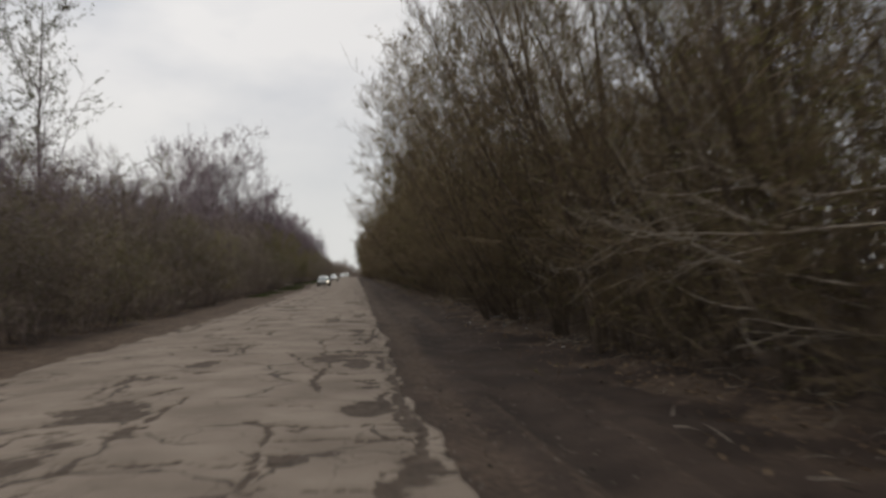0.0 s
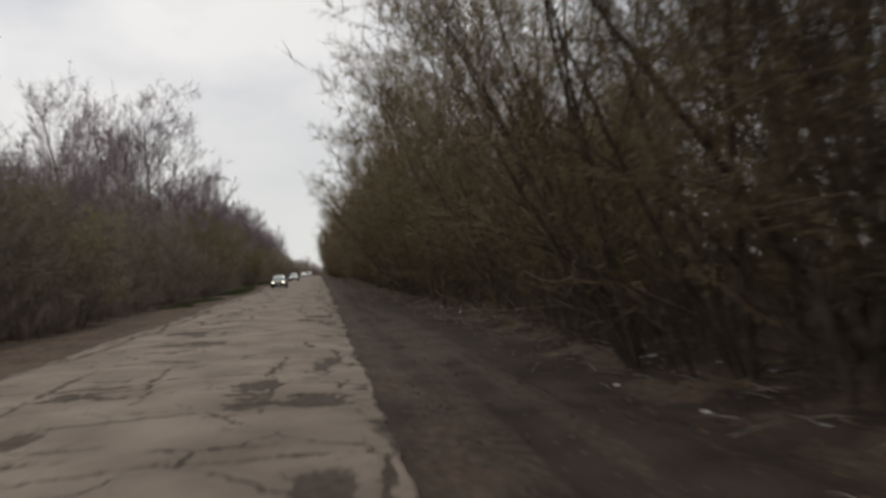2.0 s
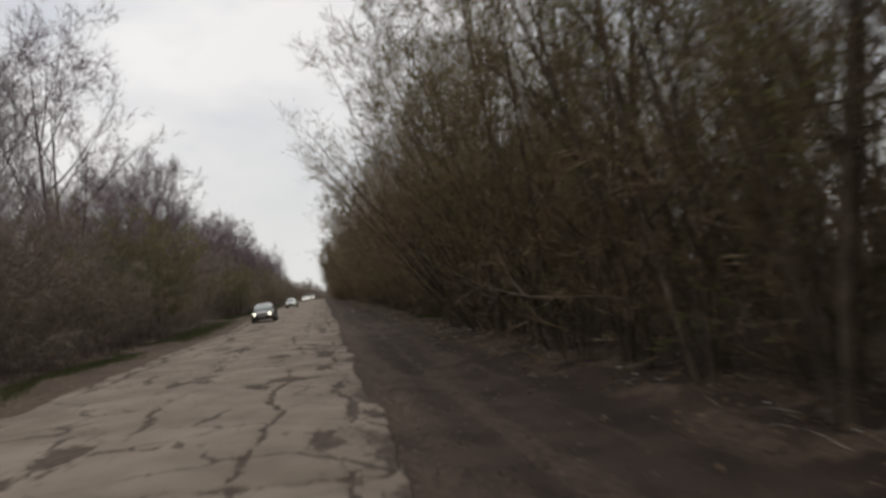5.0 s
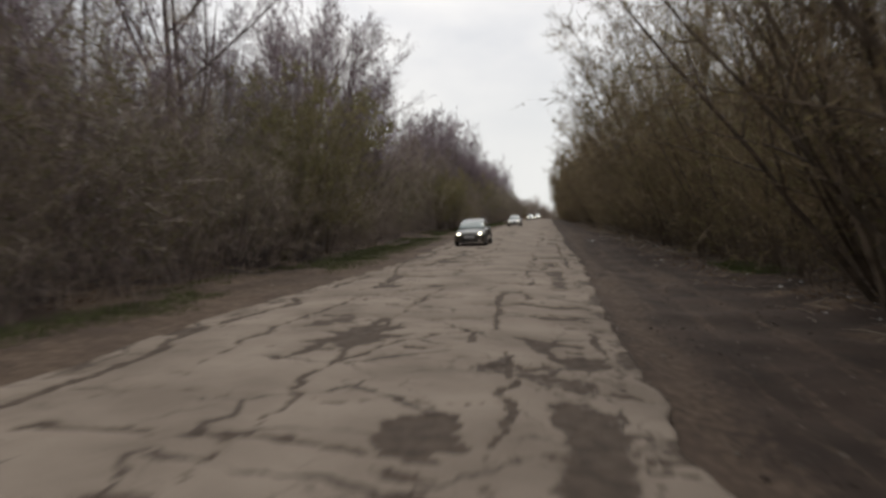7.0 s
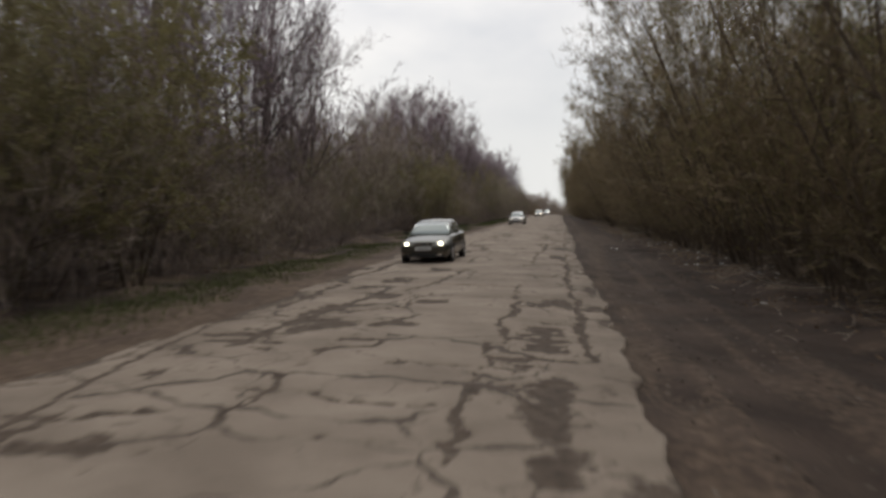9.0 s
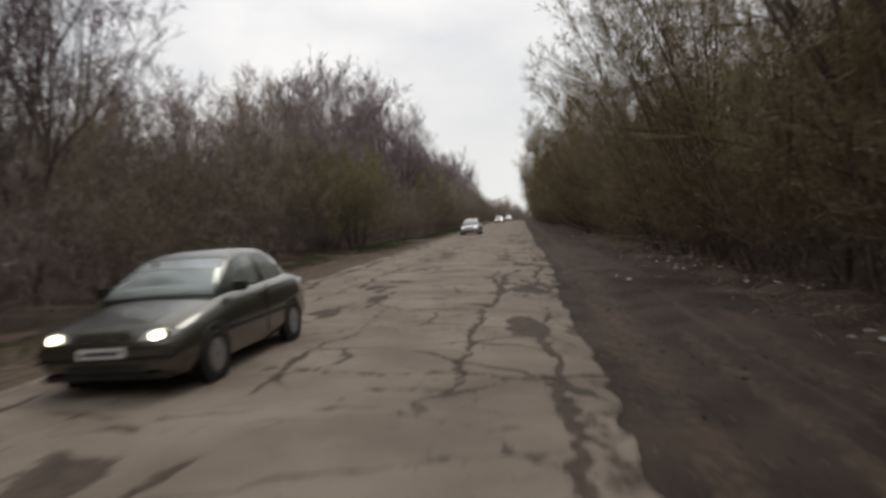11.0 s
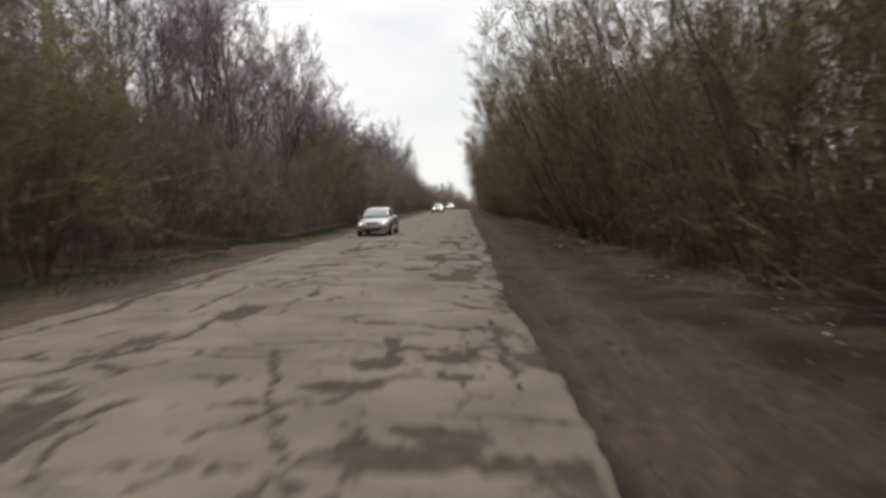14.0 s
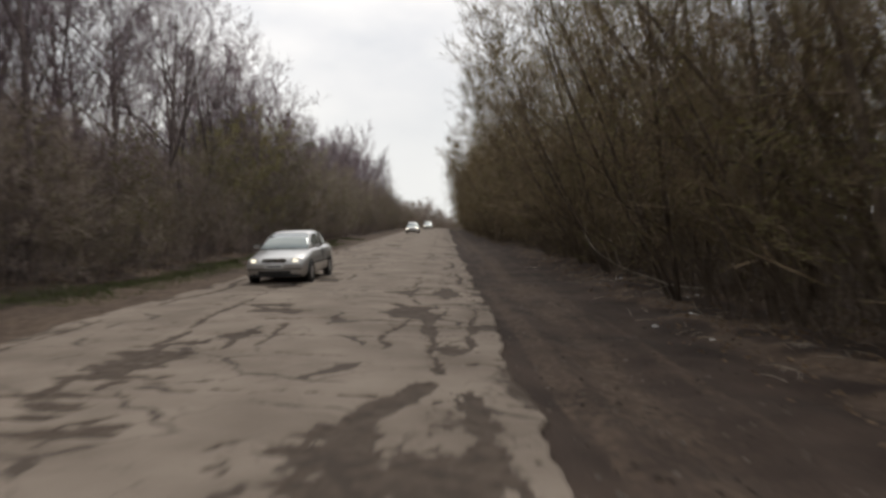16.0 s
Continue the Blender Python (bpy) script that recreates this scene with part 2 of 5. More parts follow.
def add_cracks(m, cell, width, colour, amount):
    """Thin irregular cracks between large cells, broken off here and there, in colour and relief."""
    n, l = m.node_tree.nodes, m.node_tree.links
    b = n["Principled BSDF"]
    co, warp, bend = n.new("ShaderNodeTexCoord"), n.new("ShaderNodeTexNoise"), n.new("ShaderNodeVectorMath")
    warp.inputs["Scale"].default_value, warp.inputs["Detail"].default_value = 1.6, 6
    l.new(co.outputs["Object"], warp.inputs["Vector"])
    bend.operation = "MULTIPLY_ADD"
    bend.inputs[1].default_value = (0.75, 0.75, 0.0)
    l.new(warp.outputs["Color"], bend.inputs[0])
    l.new(co.outputs["Object"], bend.inputs[2])
    flat = n.new("ShaderNodeVectorMath")
    flat.operation = "MULTIPLY"
    flat.inputs[1].default_value = (0.8, 1.15, 0.0)
    l.new(bend.outputs["Vector"], flat.inputs[0])
    web = n.new("ShaderNodeTexVoronoi")
    web.feature = "DISTANCE_TO_EDGE"
    web.inputs["Scale"].default_value = 1.0 / cell
    l.new(flat.outputs["Vector"], web.inputs["Vector"])
    patchy = n.new("ShaderNodeTexNoise")
    patchy.inputs["Scale"].default_value, patchy.inputs["Detail"].default_value = 0.9, 5
    l.new(co.outputs["Object"], patchy.inputs["Vector"])
    wide = n.new("ShaderNodeMapRange")
    wide.inputs["From Min"].default_value, wide.inputs["From Max"].default_value = 0.42, 0.66
    wide.inputs["To Min"].default_value, wide.inputs["To Max"].default_value = 0.0, width / cell
    l.new(patchy.outputs["Fac"], wide.inputs["Value"])
    line = n.new("ShaderNodeMath")
    line.operation = "SUBTRACT"
    l.new(wide.outputs["Result"], line.inputs[0])
    l.new(web.outputs["Distance"], line.inputs[1])
    edge = n.new("ShaderNodeMapRange")
    edge.inputs["From Min"].default_value, edge.inputs["From Max"].default_value = -0.003, 0.006
    edge.inputs["To Max"].default_value = amount
    l.new(line.outputs[0], edge.inputs["Value"])
    mix = n.new("ShaderNodeMix")
    mix.data_type = "RGBA"
    mix.inputs["B"].default_value = (*colour, 1)
    l.new(edge.outputs["Result"], mix.inputs["Factor"])
    l.new(b.inputs["Base Color"].links[0].from_socket, mix.inputs["A"])
    l.new(mix.outputs["Result"], b.inputs["Base Color"])

# ---- the ground and the road ----
ROAD_RIGHT = 0.9


def spaced(*runs):
    """Lines from stretches of (start, end, step)."""
    return np.unique(np.concatenate([np.arange(a, b, s) for a, b, s in runs]).round(4))


def bend(y):
    """How far the road has turned to the right beyond the crest."""
    y = np.asarray(y, float)
    return np.where(y < 420, np.clip(y - 270, 0, None) ** 2 / 900, 25 + (y - 420) / 3)


def dip(y):
    """How far the ground has fallen beyond the crest."""
    y = np.asarray(y, float)
    return np.minimum(np.clip(y - 280, 0, None) ** 2 / 1700, 11.0)


def left_edge(y):
    """Where the thicket on the far side begins."""
    return float(np.interp(y, (15, 88, 105, 113, 125, 135, 150, 160, 200), (-8.6, -8.6, -9.6, -10.5, -10.5, -10.1, -9.9, -9.2, -9.0)))


def road_left(y):
    return np.interp(y, (0, 20, 34, 46, 60, 75, 88, 100, 108, 120, 180), (-7.0, -6.9, -6.1, -5.75, -5.95, -5.8, -5.45, -6.0, -6.35, -6.5, -6.4)) + 0.4 * (layered(y / 6.0, y * 0, 71) - 0.5) + 0.25 * (layered(y / 0.8, y * 0, 74) - 0.5)


def road_right(y):
    return ROAD_RIGHT + 0.5 * (layered(y / 6.0, y * 0, 72) - 0.5) + 0.22 * (layered(y / 0.7, y * 0, 73) - 0.5)


def ground_height(x, y):
    """Shoulders a little lower than the road, shallow wheel ruts, a low bank under the trees."""
    x = x - bend(y)
    z = -0.085 - 0.08 * np.clip((x - 1.0) / 1.5, 0, 1)
    z = z - 0.06 * np.exp(-((x - 2.3 - 0.25 * np.sin(y / 9)) / 0.35) ** 2)
    z = z + 0.30 * np.clip((x - 5.2) / 3, 0, 1) + 0.25 * np.clip((-x - 9.4) / 3.0, 0, 1)
    rough = np.clip(np.minimum(np.abs(x - 0.9), np.abs(x - road_left(y))) / 1.2, 0.25, 1)
    z = z + (0.14 * (layered(x / 1.3, y / 1.3, 11) - 0.5) + 0.3 * (layered(x / 6, y / 6, 12) - 0.5) * (np.abs(x + 2.6) > 6)) * rough
    z = z - np.interp(y, (95, 115), (0.05, 0.10)) * np.exp(-((x - 1.35 - 0.12 * np.sin(y / 5)) / 0.22) ** 2) + 0.05 * (layered(x / 0.35, y / 0.5, 14, 3) - 0.5) * (x > 0.9)
    z = z + 0.09 * (layered(x / 0.28 + 0.4 * np.sin(y / 7), y / 9, 37, 3) - 0.5) * np.clip((x - 0.9) / 0.3, 0, 1) * np.clip((4.6 - x) / 1.0, 0, 1)
    z = z + 0.22 * np.exp(-((x - 5.5 - 0.35 * np.sin(y / 5)) / 0.45) ** 2) * np.clip(layered(x / 0.8, y / 1.6, 39, 4) * 2 - 0.55, 0, 1)
    under = (x > road_left(y) + 0.5) & (x < ROAD_RIGHT - 0.5)
    return np.where(under, -0.3, z) - dip(y) - 0.3 * np.clip((y - 290) / 15, 0, 1)


SOIL = attribute_material("shoulder_soil", "litter", (0.0345, 0.0232, 0.0172), (0.0760, 0.0525, 0.0395), (0.0660, 0.0450, 0.0312), (0.1560, 0.1110, 0.0780), 0.95, 22.0, 0.6)
gxs = spaced((-2500, -80, 200), (-80, -16, 6), (-16, -4.2, 0.3), (-4.2, 0, 1.4), (0, 9, 0.14), (9, 16, 0.5), (16, 80, 6), (80, 2501, 200))
gys = spaced((-400, -20, 40), (-20, -4, 1.0), (-4, 180, 0.26), (180, 200, 0.5), (200, 420, 1.5), (420, 500, 5), (500, 900, 20), (900, 5001, 200))
GX, GY = np.meshgrid(gxs, gys)
litter = np.clip((layered(GX / 0.9, GY / 0.9, 31, 5) - 0.5) * 6 + 0.35, 0, 1) * (np.clip((GX - 3.8) / 1.2, 0, 1) + np.clip((-GX - 8.4) / 0.8, 0, 1))
litter = np.maximum(litter, (GX < road_left(GY) + 0.3) * (GX > -8.6) * np.clip(0.5 + 0.9 * (layered(GX / 0.7, GY / 1.5, 33, 4) - 0.3), 0, 1.0))
litter = np.maximum(litter, (GX > 0.3) * np.exp(-((GX - np.interp(GY, (95, 115), (1.25, 2.15))) / 0.65) ** 2) * np.clip(0.3 + 1.1 * (layered(GX / 0.5, GY / 1.8, 35, 4) - 0.25), 0, 0.62))
streaks = np.clip((layered(GX / 0.28 + 0.4 * np.sin(GY / 7), GY / 9, 37, 3) - 0.5) * 3.5, 0, 0.5) * np.clip((GX - 0.9) / 0.3, 0, 1) * np.clip((4.6 - GX) / 1.0, 0, 1)
litter = np.maximum(litter, streaks)
litter = litter * np.clip((32 - np.abs(GX)) / 6, 0, 1)
ground = tagged(sheet("ground", gxs, gys, ground_height(GX, GY), SOIL, (("litter", litter),)),
                "bare dark soil shoulder with leaf litter under the trees", "ground", kind="structure")

ASPHALT = attribute_material("worn_asphalt", "dirt", (0.1943, 0.1554, 0.1218), (0.2992, 0.2457, 0.1963), (0.0560, 0.0412, 0.0310), (0.1180, 0.0885, 0.0660), 0.9, 90.0, 0.42)
add_cracks(ASPHALT, 1.9, 0.055, (0.062, 0.046, 0.035), 0.85)
add_cracks(ASPHALT, 0.75, 0.018, (0.075, 0.056, 0.042), 0.4)


# broken places of the road: x, y, half width, half length
BROKEN_A = ((0.6, 7.2, 0.25, 0.51), (-0.8, 7.7, 0.13, 1.09), (-2.8, 9.0, 0.17, 0.31), (0.1, 12.5, 0.20, 0.47), (-3.0, 15.0, 0.36, 1.05), (-0.4, 16.2, 0.63, 2.45), (0.2, 17.5, 0.40, 2.56), (-3.2, 18.9, 0.52, 2.24), (-0.1, 27.9, 0.35, 0.62), (-1.0, 28.6, 0.34, 2.56), (-3.5, 29.4, 0.61, 0.66), (-2.7, 36.9, 0.66, 0.97), (-0.2, 44.1, 0.54, 4.66), (-1.2, 58.0, 0.27, 0.48), (-0.7, 59.4, 0.36, 0.73), (-2.8, 61.3, 0.26, 0.24), (-0.3, 62.2, 0.15, 0.26), (-2.9, 64.0, 0.20, 0.11), (-1.2, 65.0, 0.27, 1.35), (-3.1, 68.7, 0.18, 0.23), (0.2, 68.9, 0.18, 0.69), (-0.3, 69.8, 0.19, 0.38), (-2.9, 69.9, 0.48, 1.35))
BROKEN_B = ((-0.1, 72.4, 0.36, 0.26), (-2.8, 73.3, 0.36, 0.14), (-0.0, 73.7, 0.35, 0.18), (-0.6, 73.9, 0.36, 0.20), (-2.9, 76.5, 0.34, 0.39), (-3.9, 76.7, 0.39, 0.50), (-2.7, 77.7, 0.23, 0.13), (-0.8, 77.7, 0.87, 0.17), (0.1, 77.8, 0.20, 1.66), (-3.5, 79.3, 0.38, 0.54), (-0.3, 83.1, 0.65, 0.40), (-2.6, 83.9, 0.26, 0.13), (-4.1, 83.9, 0.78, 1.99), (-0.1, 84.8, 0.30, 1.62), (-2.5, 85.3, 0.30, 0.39), (-3.8, 86.1, 0.49, 1.05), (-2.4, 87.9, 0.25, 0.23), (-3.8, 91.7, 0.36, 0.69), (-0.9, 104.6, 0.31, 0.23), (-3.2, 105.6, 0.18, 0.67), (-0.5, 108.9, 0.13, 3.83), (-1.0, 114.4, 0.12, 0.08), (-0.2, 116.0, 0.13, 0.85), (-0.6, 118.0, 0.50, 0.60))
BROKEN_C = ((-3.5, 118.4, 0.74, 2.18), (-0.6, 120.3, 0.52, 1.51), (-3.7, 120.9, 1.39, 0.95), (-0.3, 122.9, 0.77, 0.51), (-1.0, 124.4, 0.32, 0.31), (-0.0, 125.1, 0.23, 0.16), (-1.0, 125.7, 0.27, 0.44), (-0.4, 133.9, 0.50, 0.71), (-3.8, 134.5, 0.48, 0.60), (-1.1, 136.1, 0.30, 0.69), (0.2, 137.0, 0.12, 1.17), (-3.6, 137.1, 0.48, 0.45), (-1.0, 139.5, 0.41, 3.24), (-3.2, 140.2, 0.40, 0.26), (0.3, 140.6, 0.12, 1.19), (-3.7, 141.0, 0.27, 0.70), (-3.8, 143.3, 0.48, 1.40), (-3.1, 145.1, 0.23, 0.30), (-0.6, 148.1, 0.44, 1.14), (-3.3, 148.6, 0.49, 0.87), (-0.8, 152.3, 0.55, 1.66))


# the main cracks: half width, then the places (x, y) that each one runs through
CRACKS_A = ((0.05, -1.0, 6.3, -1.1, 7.9, -1.1, 9.2), (0.05, -0.9, 8.4, -0.1, 8.2, 0.8, 8.4), (0.05, -0.8, 6.4, -0.2, 6.3, 0.3, 6.3), (0.035, -2.6, 7.6, -2.0, 7.4, -1.1, 7.2), (0.06, -4.2, 9.5, -3.8, 9.7, -3.3, 10.0), (0.05, -1.4, 10.6, -0.7, 10.4), (0.05, -1.7, 17.5, -0.8, 13.9, 0.3, 13.3), (0.07, -3.6, 10.9, -3.0, 12.4), (0.1, 0.2, 6.1, 0.7, 8.1, 0.6, 13.6), (0.09, -3.4, 68.2, -3.1, 69.2, -3.0, 70.2, -2.9, 71.6), (0.05, -2.5, 68.2, -2.4, 69.1, -1.8, 70.1, -1.1, 70.7), (0.05, -1.3, 69.7, -1.3, 70.5), (0.06, -1.0, 70.7, -1.2, 74.1, -1.2, 75.8))
CRACKS_B = ((0.1, -0.6, 70.1, -0.2, 69.1, 0.1, 68.5), (0.06, -3.1, 74.0, -2.5, 74.3), (0.07, -0.4, 73.6, 0.4, 73.9), (0.03, -2.3, 69.1, -1.4, 69.3), (0.05, -2.3, 71.4, -1.1, 71.8), (0.06, -4.0, 70.6, -3.3, 71.0), (0.05, -2.2, 74.5, -0.3, 74.8), (0.06, -0.5, 72.4, 0.5, 72.1), (0.05, -0.1, 69.6, 0.9, 69.6), (0.06, -6.1, 89.4, -4.1, 76.9, -4.5, 75.7), (0.12, -4.2, 83.2, -4.1, 85.0, -3.9, 86.7, -3.7, 88.4), (0.1, -2.7, 85.0, -2.3, 85.9), (0.06, -2.9, 83.8, -2.3, 84.0), (0.09, -2.6, 87.7, -2.1, 88.2), (0.04, -0.6, 82.7, -0.8, 83.3, -0.8, 84.1), (0.05, -1.2, 87.7, 0.7, 87.9))
CRACKS_C = ((0.05, -2.1, 82.6, -1.2, 82.6, -0.3, 82.6), (0.08, -2.9, 83.1, -2.2, 83.7), (0.07, -3.5, 86.3, -2.8, 87.1), (0.08, -4.0, 91.2, -3.5, 92.6), (0.07, -3.3, 89.5, -2.8, 91.3, -2.6, 95.5), (0.06, 0.4, 87.7, 0.5, 85.0, 0.5, 83.4), (0.07, -0.7, 104.0, -0.5, 104.9, -0.6, 105.8, -0.5, 108.3), (0.08, -0.5, 109.0, -0.6, 110.3, -0.1, 113.1), (0.05, -1.7, 104.5, -1.2, 104.4, -0.9, 104.7, -0.6, 105.0), (0.04, -1.9, 108.7, -1.2, 109.0, -0.3, 109.9), (0.04, -1.6, 107.6, -0.5, 107.6), (0.05, -1.5, 106.7, -0.8, 106.5, 0.0, 106.3), (0.03, -1.5, 106.7, -1.8, 108.2), (0.07, -3.2, 104.0, -3.0, 104.8, -3.1, 106.1, -3.0, 107.0))
CRACKS_D = ((0.04, -4.0, 106.9, -3.0, 107.0), (0.06, -4.6, 105.5, -4.6, 106.4, -4.5, 108.1, -4.1, 110.0), (0.08, -4.6, 119.2, -2.0, 120.7), (0.03, -4.5, 112.6, -4.1, 114.6, -3.8, 117.0), (0.05, -1.0, 122.1, -1.4, 123.3, -2.1, 126.2), (0.04, -2.0, 122.1, -1.7, 122.5, -1.9, 123.3, -1.5, 123.7), (0.06, -1.5, 124.0, -1.0, 124.4, -0.7, 125.0, 0.2, 125.1), (0.05, -3.0, 122.6, -3.0, 123.3, -2.8, 124.0), (0.08, -4.4, 124.7, -4.0, 125.4, -3.5, 126.9, -3.6, 128.7), (0.04, -2.9, 122.4, -1.8, 122.5, -1.2, 122.5), (0.05, -1.7, 127.0, -0.3, 127.3), (0.09, -1.0, 125.2, -0.7, 125.6, -0.8, 126.9), (0.06, -4.3, 130.6, -3.3, 134.6))
CRACKS_E = ((0.05, -0.9, 132.2, 0.5, 132.3), (0.07, -0.1, 122.9, 0.3, 122.9, 0.7, 122.8), (0.04, -2.7, 124.5, -1.8, 124.7), (0.16, -0.6, 139.0, -0.8, 140.9, -0.2, 142.3), (0.12, -0.2, 145.8, -0.3, 148.2, -1.0, 149.5), (0.06, -0.1, 142.8, -0.2, 145.8), (0.06, -3.5, 139.9, -3.0, 140.7), (0.08, -4.1, 141.1, -4.1, 142.0, -3.9, 142.6), (0.06, -3.8, 143.3, -3.1, 144.0, -2.9, 145.6), (0.06, 0.3, 142.0, 0.3, 140.3, 0.3, 139.1), (0.03, -1.9, 139.7, -1.7, 140.0, -1.2, 140.2), (0.07, -4.2, 149.1, -2.8, 147.5), (0.06, -1.1, 139.0, -1.1, 139.9, -1.1, 140.5), (0.06, -3.6, 141.9, -3.1, 142.4), (0.05, -5.1, 145.4, -4.2, 146.0))
CRACKS = CRACKS_A + CRACKS_B + CRACKS_C + CRACKS_D + CRACKS_E


def road_damage(x, y):
    """How far each place is broken (0..1): jagged cross cracks, joints along the lanes, worn patches and potholes."""
    fine = layered(x / 0.22, y / 0.22, 44, 3) - 0.5
    wy = y + 0.9 * (layered(x / 1.5, y / 1.5, 43, 3) - 0.5) + 0.22 * fine
    wx = x + 0.8 * (layered(x / 1.8, y / 2.2, 41, 3) - 0.5) + 0.22 * (layered(x / 0.2, y / 0.2, 42, 3) - 0.5)
    worst = np.zeros(x.shape)
    for pitch, width, cut, seed in ((1.7, 0.05, 0.60, 81), (2.7, 0.065, 0.65, 85), (0.8, 0.04, 0.76, 89)):
        row = np.floor(wy / pitch)
        middle = (row + 0.2 + 0.6 * lattice(seed, row, row * 0)) * pitch
        reach = value_noise(x / 1.3 + 7.3 * row, row * 1.7, seed + 1)
        wide = width * np.clip((reach - cut) * 5, 0, 1) * (0.35 + 1.1 * layered(x / 0.5, y / 0.5, seed + 2, 2))
        worst = np.maximum(worst, np.clip(1.4 - np.abs(wy - middle) / np.maximum(wide, 1e-4), 0, 1))
    for k, (joint, width, cut) in enumerate(((-0.75, 0.06, 0.45), (-2.75, 0.05, 0.5), (-4.2, 0.07, 0.45), (-6.05, 0.11, 0.26), (0.45, 0.07, 0.4))):
        reach = value_noise(y / 2.6, y * 0 + k, 95 + k)
        joint = road_left(y) + 0.5 if k == 3 else joint
        wide = width * np.clip((reach - cut) * 5, 0, 1) * (0.4 + 1.1 * layered(x / 0.4, y / 0.6, 96, 2))
        worst = np.maximum(worst, np.clip(1.4 - np.abs(wx - joint) / np.maximum(wide, 1e-4), 0, 1))
    band = np.exp(-((x - 0.1) / 0.55) ** 2) + 0.95 * np.exp(-((x + 3.6) / 0.9) ** 2)
    worn = np.clip((layered(x / 1.1, y / 1.7, 51, 5) - 0.5) * 3.4 + 0.8 * (band - 1.0), 0, 1)
    jag = layered(x / 0.7, y / 0.45, 53, 5) - 0.5
    streak = layered(x / 0.9, y / 0.16, 54, 3) - 0.5
    ys = y[:, 0]
    for px, py, rx, ry in BROKEN_A + BROKEN_B + BROKEN_C:
        rx, ry = min(rx, 0.6), min(ry, 1.1)
        a, b = np.searchsorted(ys, (py - 2.2 * ry - 0.3, py + 2.2 * ry + 0.3))
        near = slice(a, b)
        shape = 1.0 - ((x[near] - px) / (rx * 1.25 + 0.05)) ** 2 - ((y[near] - py) / (ry * 1.2 + 0.05)) ** 2
        worn[near] = np.maximum(worn[near], np.clip(shape - 0.1 + 2.8 * jag[near] + 2.2 * streak[near], 0, 1) * np.clip(shape + 1.1, 0, 1))
    sway_x = x + 0.2 * (layered(x / 0.18, y / 0.18, 46, 3) - 0.5) + 0.2 * (layered(x / 0.9, y / 0.9, 47, 2) - 0.5)
    sway_y = y + 0.34 * (layered(x / 0.2, y / 0.2, 48, 3) - 0.5) + 0.3 * (layered(x / 0.9, y / 0.9, 49, 2) - 0.5)
    swell = 0.45 + 1.3 * layered(x / 0.35, y / 0.5, 50, 3)
    for width, *run in CRACKS:
        for x0, y0, x1, y1 in zip(run[0::2], run[1::2], run[2::2], run[3::2]):
            a, b = np.searchsorted(ys, (min(y0, y1) - 0.8, max(y0, y1) + 0.8))
            near = slice(a, b)
            dx, dy = x1 - x0, y1 - y0
            f = np.clip(((sway_x[near] - x0) * dx + (sway_y[near] - y0) * dy) / (dx * dx + dy * dy + 1e-6), 0, 1)
            off = np.hypot(sway_x[near] - x0 - f * dx, sway_y[near] - y0 - f * dy)
            worst[near] = np.maximum(worst[near], np.clip(1.45 - off / (0.85 * width * swell[near]), 0, 1))
    small = cells(wx / 0.5, wy / 0.33, 9)
    alligator = np.clip(1.2 - small / 0.12, 0, 1) * np.clip(worn * 4, 0, 1)
    holes = np.clip((worn - 0.28) * 3.5, 0, 1)
    edge = np.clip(1 - np.minimum(x - road_left(y), ROAD_RIGHT - x) / 0.75, 0, 1) * np.clip((layered(x / 0.4, y / 0.9, 57) - 0.42) * 5, 0, 1)
    return np.clip(np.maximum.reduce([worst, alligator * 0.7, holes * 0.8, edge * 0.8]), 0, 1)


def road_sheet(name, xs, ys):
    u, y = np.meshgrid(xs, ys)
    left, right = road_left(y), road_right(y)
    x = left + (right - left) * u
    broken = road_damage(x, y)
    z = 0.012 * (layered(x / 1.5, y / 2.5, 61) - 0.5) * 2 - 0.045 * broken - 0.008 * layered(x / 0.12, y / 0.12, 63, 2)
    z = z + 0.05 - 0.09 * ((x + 2.7) / 3.7) ** 2
    skirt = (u <= 0) | (u >= 1)
    z = np.where(skirt, -0.3, z) - dip(y)
    ob = sheet(name, xs, ys, z, ASPHALT, (("dirt", broken),))
    co = np.stack([x + bend(y), y, z], -1)
    ob.data.vertices.foreach_set("co", co.ravel())
    ob.data.update()
    return ob


u_lines = np.concatenate([[0.0, 0.0008], np.linspace(0.008, 0.992, 110), [0.9992, 1.0]])
road = tagged(road_sheet("road", u_lines, spaced((-2, 150, 0.085), (150, 190, 0.16), (190, 200, 0.3), (200, 440, 0.6), (440, 560, 8))),
              "cracked worn grey asphalt road with potholes and dirt-filled joints", "road", kind="structure")


